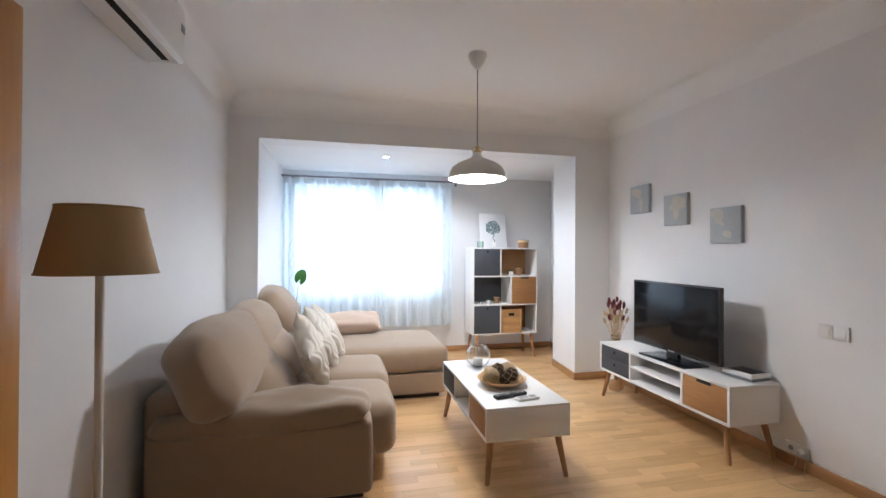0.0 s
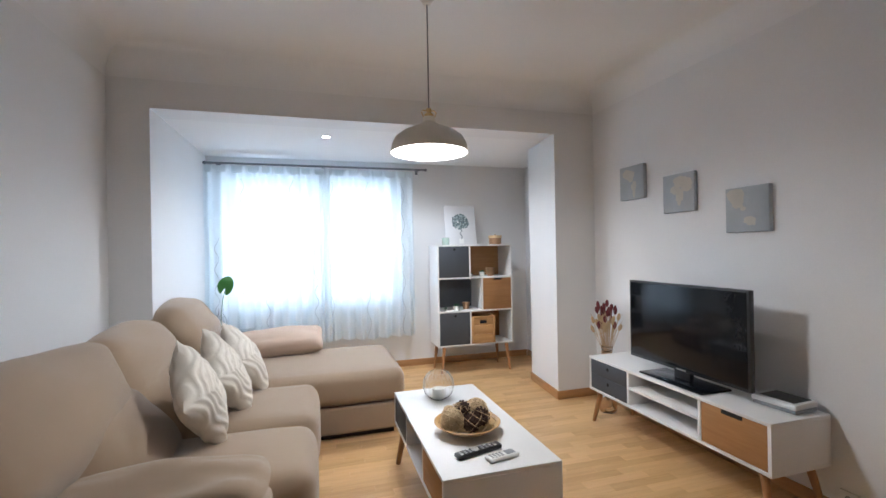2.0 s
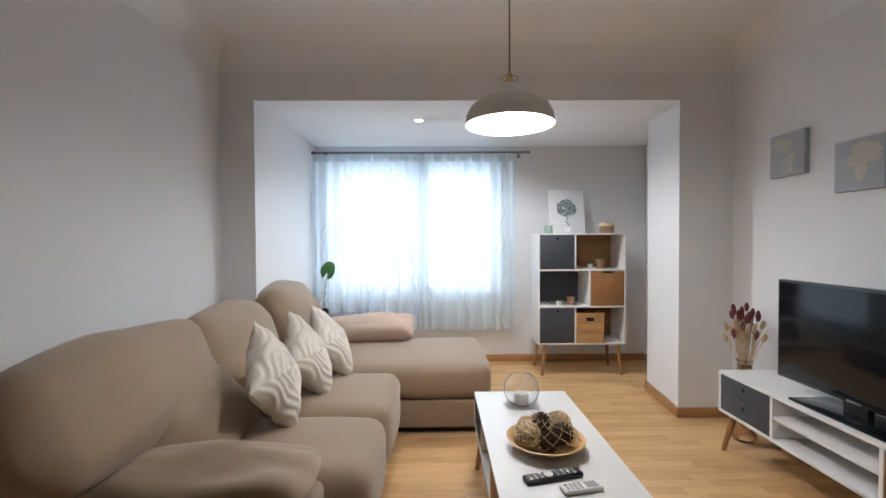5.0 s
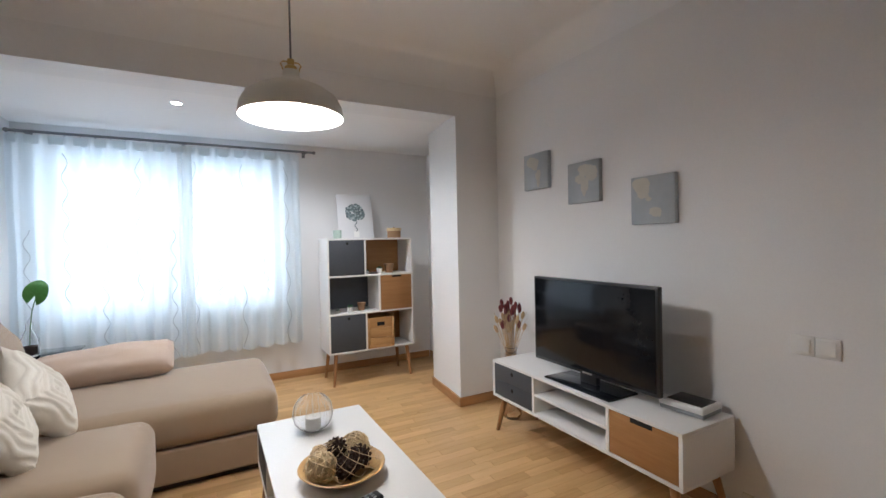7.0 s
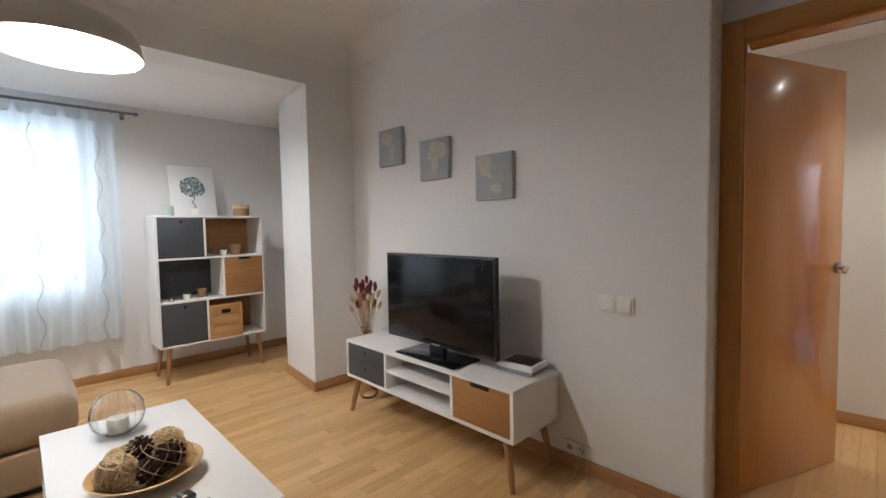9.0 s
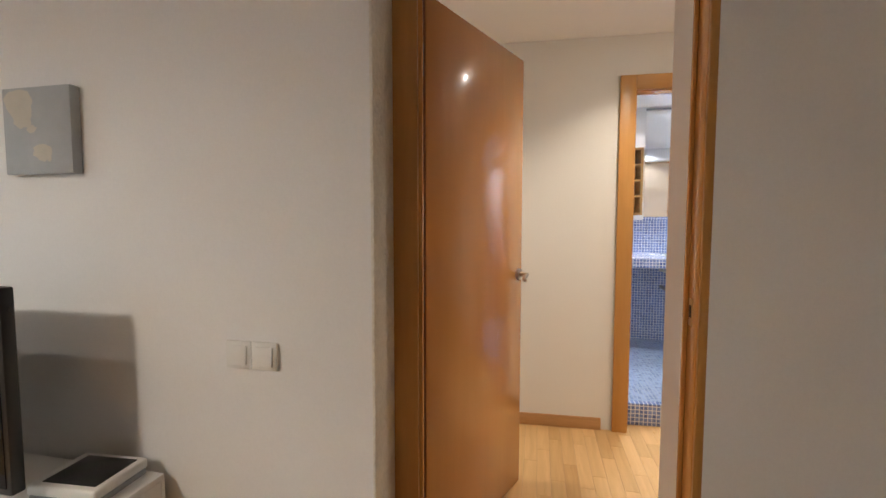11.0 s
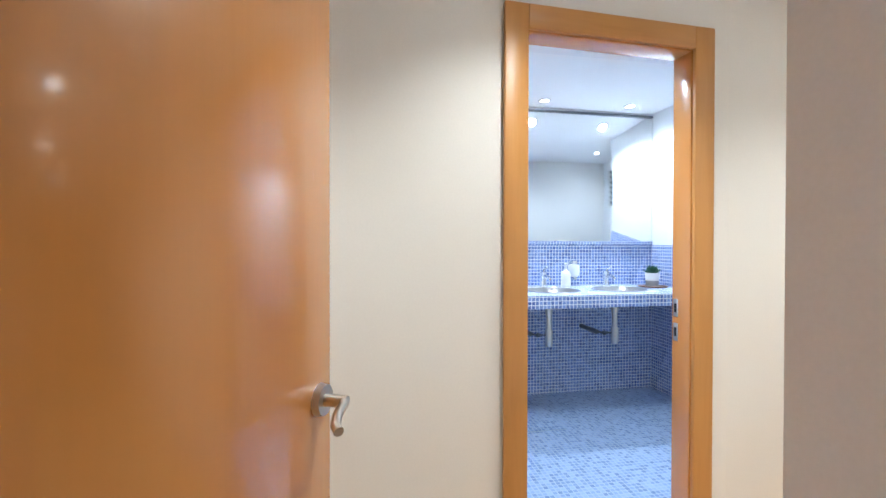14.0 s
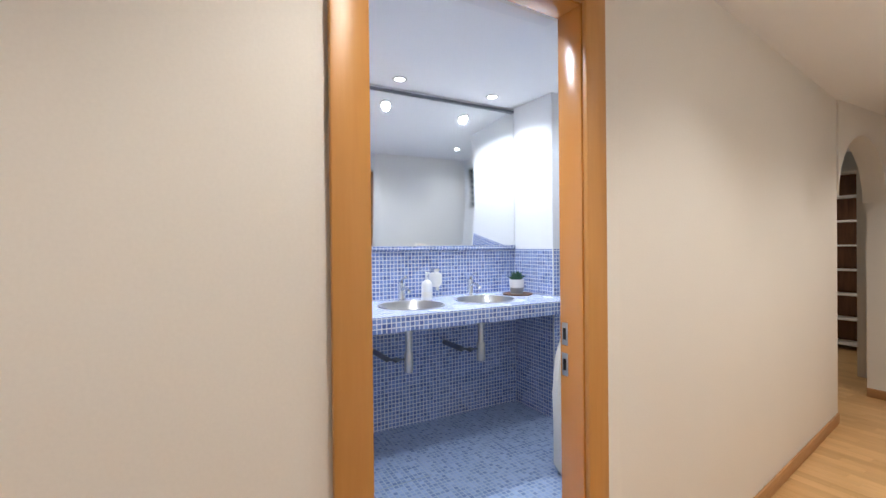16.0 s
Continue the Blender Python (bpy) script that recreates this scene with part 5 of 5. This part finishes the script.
part("body", lathe([(0, 0), (0.068, 0), (0.07, 0.075), (0, 0.075)], 28), CORK, hb)
part("lid", lathe([(0.073, 0.07), (0.075, 0.072), (0.075, 0.1), (0, 0.103)], 28), RATTAN, hb)
part("knob", lathe([(0, 0.102), (0.008, 0.103), (0.008, 0.112), (0, 0.114)], 12), CORK, hb)
mg = thing("candle_cup", 1.70, 5.62, ZT + 0.001, "mint green glass candle cup on the bookcase", "candle")
part("cup", lathe([(0, 0), (0.037, 0), (0.04, 0.005), (0.04, 0.078), (0.037, 0.078), (0.036, 0.07), (0, 0.068)], 24), MINT, mg)
ps = thing("poster", 1.96, 5.83, ZT + 0.001, "unframed print of a topiary tree leaning on the wall", "picture", turn=0)
ps.matrix_world = pose(1.95, 5.80, ZT + 0.001, -12, 0, 0)
part("sheet", bm_box(-0.185, 0, 0, 0.185, 0.008, 0.47, 0.001), PAPER, ps)
crown = bmesh.new()
rnd = random.Random(3)
for k in range(90):
    a, r = rnd.random() * 6.283, math.sqrt(rnd.random())
    bmesh.ops.create_circle(crown, cap_ends=True, segments=7, radius=rnd.uniform(0.010, 0.022), matrix=Matrix.Translation((math.cos(a) * r * 0.098, -0.0006 - 0.00001 * k, 0.275 + math.sin(a) * r * 0.085)) @ pose(0, 0, 0, 90))
part("printed_crown", crown, INK, ps)
dots = bmesh.new()
for k in range(60):
    a, r = rnd.random() * 6.283, math.sqrt(rnd.random())
    bmesh.ops.create_circle(dots, cap_ends=True, segments=6, radius=rnd.uniform(0.005, 0.011), matrix=Matrix.Translation((math.cos(a) * r * 0.10, -0.002 - 0.00001 * k, 0.28 + math.sin(a) * r * 0.087)) @ pose(0, 0, 0, 90))
part("printed_leaves", dots, INKLIGHT, ps)
part("printed_trunk", tube([(0.012 * math.sin(k * 0.9), -0.001, 0.075 + k * 0.011) for k in range(12)], 0.005, 6), INK, ps)
part("printed_pot", bm_box(-0.028, -0.0015, 0.015, 0.028, -0.0005, 0.075), PLASTIC, ps)

# curtains
def curtain(x0, x1, z0, z1, seed):
    bm = bmesh.new()
    nx, nz = 150, 16
    g = []
    for i in range(nx + 1):
        u = i / nx
        col = []
        for k in range(nz + 1):
            v = k / nz
            ph = u * (x1 - x0) * 46 + seed + 1.4 * noise.noise(Vector((u * 4, seed, 0)))
            amp = 0.034 + 0.016 * (1 - v)
            y = amp * math.sin(ph) + 0.007 * noise.noise(Vector((u * 9, v * 2, seed)))
            hem = 0.02 * noise.noise(Vector((u * 3, seed, 5))) * (1 - v)
            col.append(bm.verts.new((x0 + (x1 - x0) * u + 0.01 * noise.noise(Vector((u * 5, v * 3, seed))), y, z0 + (z1 - z0) * v + hem)))
        g.append(col)
    for i in range(nx):
        for k in range(nz):
            bm.faces.new((g[i][k], g[i + 1][k], g[i + 1][k + 1], g[i][k + 1]))
    return bm


def thread(x, z0, z1, seed):
    return tube([(x + 0.02 * math.sin(k * 0.55 + seed), -0.040, z0 + (z1 - z0) * k / 60) for k in range(61)], 0.0034, 5)


for k, (x0, x1) in enumerate(((-0.735, 0.49), (0.38, 1.42))):
    c = thing("sheer_curtain", 0, 5.90 + 0.03 * k, 0, "white sheer curtain with wavy woven threads", "curtain", "window curtains")
    part("cloth", curtain(x0, x1, 0.38, 2.235, k * 4.2), SHEER, c)
    part("heading", bm_box(x0 + 0.02, -0.012, 2.17, x1 - 0.02, 0.012, 2.236, 0.004), SHEER, c)
    for j in range(5):
        xt = x0 + 0.12 + j * (x1 - x0 - 0.2) / 4.3
        part("wavy_thread", thread(xt, 0.40 + 0.5 * (j % 2), 1.5 + 0.6 * ((j + k) % 2), j * 2 + k), SHEERTHREAD, c)
rd = thing("curtain_rod", 0.43, 5.90, 2.262, "dark metal curtain rod with rings and finials", "curtain rod")
part("rod", cone((-1.14, 0, 0), (1.12, 0, 0), 0.011, 0.011, 14), RODMETAL, rd)
for x in (-1.15, 1.125):
    part("finial", lathe([(0, -0.02), (0.018, -0.01), (0.018, 0.01), (0, 0.02)], 14, (x, 0, 0)), RODMETAL, rd)
for x in (-1.05, 0.0, 1.05):
    part("bracket", join(bm_box(x - 0.008, 0.0, -0.008, x + 0.008, 0.149, 0.008), bm_box(x - 0.015, 0.14, -0.03, x + 0.015, 0.1495, 0.03)), RODMETAL, rd)
for k in range(22):
    x = -1.1 + k * 0.098
    part("ring", tube([(x, 0.016 * math.cos(a * 0.628), -0.003 + 0.016 * math.sin(a * 0.628)) for a in range(10)], 0.0022, 5, True), RODMETAL, rd)

# glass side table with a leaf in a bottle
st = thing("side_table", -0.5, 5.56, 0, "small dark glass side table behind the sofa", "table")
part("top", bm_box(-0.22, -0.2, 0.585, 0.24, 0.2, 0.597, 0.002), TABLEGLASS, st)
for sx in (-0.19, 0.19):
    for sy in (-0.17, 0.17):
        part("leg", cone((sx, sy, 0), (sx, sy, 0.585), 0.012, 0.012, 12), RODMETAL, st)
lp = thing("leaf_in_bottle", -0.52, 5.52, 0.598, "single round green leaf in a clear glass bottle", "plant")
part("bottle", lathe([(0, 0), (0.045, 0), (0.05, 0.01), (0.05, 0.12), (0.035, 0.16), (0.02, 0.19), (0.022, 0.24), (0.019, 0.24), (0.017, 0.19), (0.031, 0.16), (0.046, 0.118), (0.046, 0.012), (0, 0.008)], 24), GLASS, lp)
part("gravel", lathe([(0, 0.0085), (0.044, 0.0125), (0.044, 0.075), (0, 0.08)], 20), CONE, lp, "dark soil in the bottle")
part("stem", tube([(0, 0, 0.07), (0.005, 0, 0.2), (0.02, -0.005, 0.32), (0.04, -0.01, 0.40)], 0.003, 6), LEAF, lp)
lf = bmesh.new()
for s in (1, -1):
    pts = []
    for k in range(25):
        a = 0.35 + (2 * math.pi - 0.7) * k / 24
        rr = 0.085 * (1 + 0.05 * math.sin(3 * a))
        pts.append(lf.verts.new((rr * math.cos(a) * 1.05, -0.012 + 0.012 * math.cos(2 * a) + s * 0.0012, rr * math.sin(a) * 0.8)))
    pts.append(lf.verts.new((0.02, -0.012 + s * 0.0012, 0)))
    lf.faces.new(pts if s == -1 else pts[::-1])
bmesh.ops.triangulate(lf, faces=lf.faces[:])
part("leaf", moved(lf, pose(0.045, -0.02, 0.45, -15, 105, 10)), LEAF, lp)

# pendant lamp
pd = thing("pendant_lamp", 0.93, 3.297, 1.86, "cream enamel pendant lamp with brass fitting, lit", "lamp")
part("shade", lathe([(0.203, 0.0), (0.205, 0.004), (0.198, 0.045), (0.178, 0.082), (0.14, 0.11), (0.09, 0.132), (0.05, 0.15), (0.034, 0.165), (0.031, 0.19), (0.027, 0.19), (0.03, 0.163), (0.046, 0.146), (0.088, 0.127), (0.137, 0.105), (0.173, 0.079), (0.193, 0.043), (0.2, 0.004), (0.203, 0.0)], 48), LAMPWHITE, pd)
part("socket", lathe([(0, 0.19), (0.026, 0.19), (0.024, 0.205), (0.014, 0.212), (0.014, 0.235), (0, 0.24)], 20), BRASS, pd)
for s in (-1, 1):
    part("fitting_arm", tube([(s * 0.03, 0, 0.19), (s * 0.04, 0, 0.215), (s * 0.03, 0, 0.225), (s * 0.012, 0, 0.225)], 0.003, 6), BRASS, pd)
part("bulb", lathe([(0, 0.03), (0.02, 0.034), (0.03, 0.05), (0.03, 0.065), (0.018, 0.09), (0.013, 0.12), (0, 0.12)], 20), BULB, pd)
part("cord", cone((0, 0, 0.238), (0, 0, 0.80), 0.004, 0.004, 8), RODMETAL, pd)
part("ceiling_rose", lathe([(0, 0.893), (0.066, 0.893), (0.068, 0.875), (0.05, 0.83), (0.02, 0.79), (0, 0.785)], 28), LAMPWHITE, pd)

# floor lamp
fl = thing("floor_lamp", -0.70, 1.83, 0, "floor lamp with a mustard-brown cloth shade", "lamp")
part("base", lathe([(0, 0), (0.13, 0), (0.135, 0.008), (0.13, 0.02), (0.02, 0.028), (0, 0.028)], 32), LAMPWHITE, fl)
part("pole", cone((0, 0, 0.025), (0, 0, 1.36), 0.012, 0.012, 16), LAMPWHITE, fl)
part("shade", lathe([(0.148, 1.275), (0.106, 1.47), (0.103, 1.47), (0.145, 1.275), (0.148, 1.275)], 40), SHADE, fl)
part("shade_ring", join(*[tube([(r * math.cos(a * 0.2094), r * math.sin(a * 0.2094), z) for a in range(30)], 0.003, 6, True) for r, z in ((0.148, 1.275), (0.106, 1.47))]), SHADE, fl)

# air conditioner
ac = thing("air_conditioner", -0.999, 2.41, 2.30, "white wall-mounted split air conditioner", "air conditioner")
part("body", bm_box(0.0, -0.42, 0.0, 0.20, 0.42, 0.29, 0.025, 4), PLASTIC, ac)
part("air_slot", bm_box(0.11, -0.36, -0.002, 0.165, 0.36, 0.004, 0.001), HOLE, ac)
part("flap", moved(bm_box(-0.03, -0.36, -0.003, 0.03, 0.36, 0.003, 0.002), pose(0.165, 0, -0.006, 0, 18, 0)), PLASTIC, ac)
part("badge", bm_box(0.2, 0.35, 0.15, 0.2025, 0.40, 0.19, 0.001), GREYPLASTIC, ac)
single("pipe_cover", bm_box(-0.999, 1.90, 2.14, -0.95, 1.97, 2.40, 0.008), CREAM, "cream plastic pipe cover on the wall", "pipe cover")

# ---- floor: oak staves ----
structure("floor", join(bm_box(-1.2, -1.1, -0.1, 3.05, 6.3, -0.0085), bm_box(3.0505, -6.0, -0.1, 7.75, 5.05, -0.0085)), SHELFDARK, "oak strip floor")
floor_ob = bpy.data.objects["floor"]
SW_, SL_, GAP = 0.068, 0.42, 0.0003


def stave_verts(x0, y0, x1, y1):
    b = 0.0006
    return [(x0, y0, -0.008), (x1, y0, -0.008), (x1, y1, -0.008), (x0, y1, -0.008), (x0, y0, -b), (x1, y0, -b), (x1, y1, -b), (x0, y1, -b), (x0 + b, y0 + b, 0), (x1 - b, y0 + b, 0), (x1 - b, y1 - b, 0), (x0 + b, y1 - b, 0)]


FACES = [(0, 1, 5, 4), (1, 2, 6, 5), (2, 3, 7, 6), (3, 0, 4, 7), (4, 5, 9, 8), (5, 6, 10, 9), (6, 7, 11, 10), (7, 4, 8, 11), (8, 9, 10, 11)]
shared = bpy.data.meshes.new("stave")
shared.from_pydata(stave_verts(-SL_ / 2 + GAP, -SW_ / 2 + GAP, SL_ / 2 - GAP, SW_ / 2 - GAP), [], FACES)
shared.materials.append(OAKFLOOR)
verts, faces = [], []
rnd = random.Random(2)
count = 0
for rx0, rx1, ry0, ry1 in ((-1.0, 2.96, -0.9, 6.05), (2.9605, 5.1, -4.3, 3.2), (5.1005, 6.5, -5.8, -1.6)):
    row = 0
    y = ry0
    while y < ry1:
        x = rx0 - ((row * 0.37 + rnd.random() * 0.25) % 1.0) * SL_
        while x < rx1:
            a, b = max(x, rx0), min(x + SL_, rx1)
            if b - a > 0.01:
                whole = b - a > SL_ - 1e-4
                if whole and count < 300 and 0.2 < x < 2.6 and 1.9 < y < 5.2:
                    s = new("stave", shared)
                    s.location = (x + SL_ / 2, y + SW_ / 2, 0)
                    s.parent = floor_ob
                    count += 1
                else:
                    n = len(verts)
                    verts += stave_verts(a + GAP, y + GAP, b - GAP, min(y + SW_, ry1) - GAP)
                    faces += [tuple(i + n for i in f) for f in FACES]
            x += SL_
        y += SW_
        row += 1
rest = bpy.data.meshes.new("staves")
rest.from_pydata(verts, [], faces)
rest.materials.append(OAKFLOOR)
ro_ = tagged(new("staves", rest), "", "", "", "stuff")
ro_.parent = floor_ob
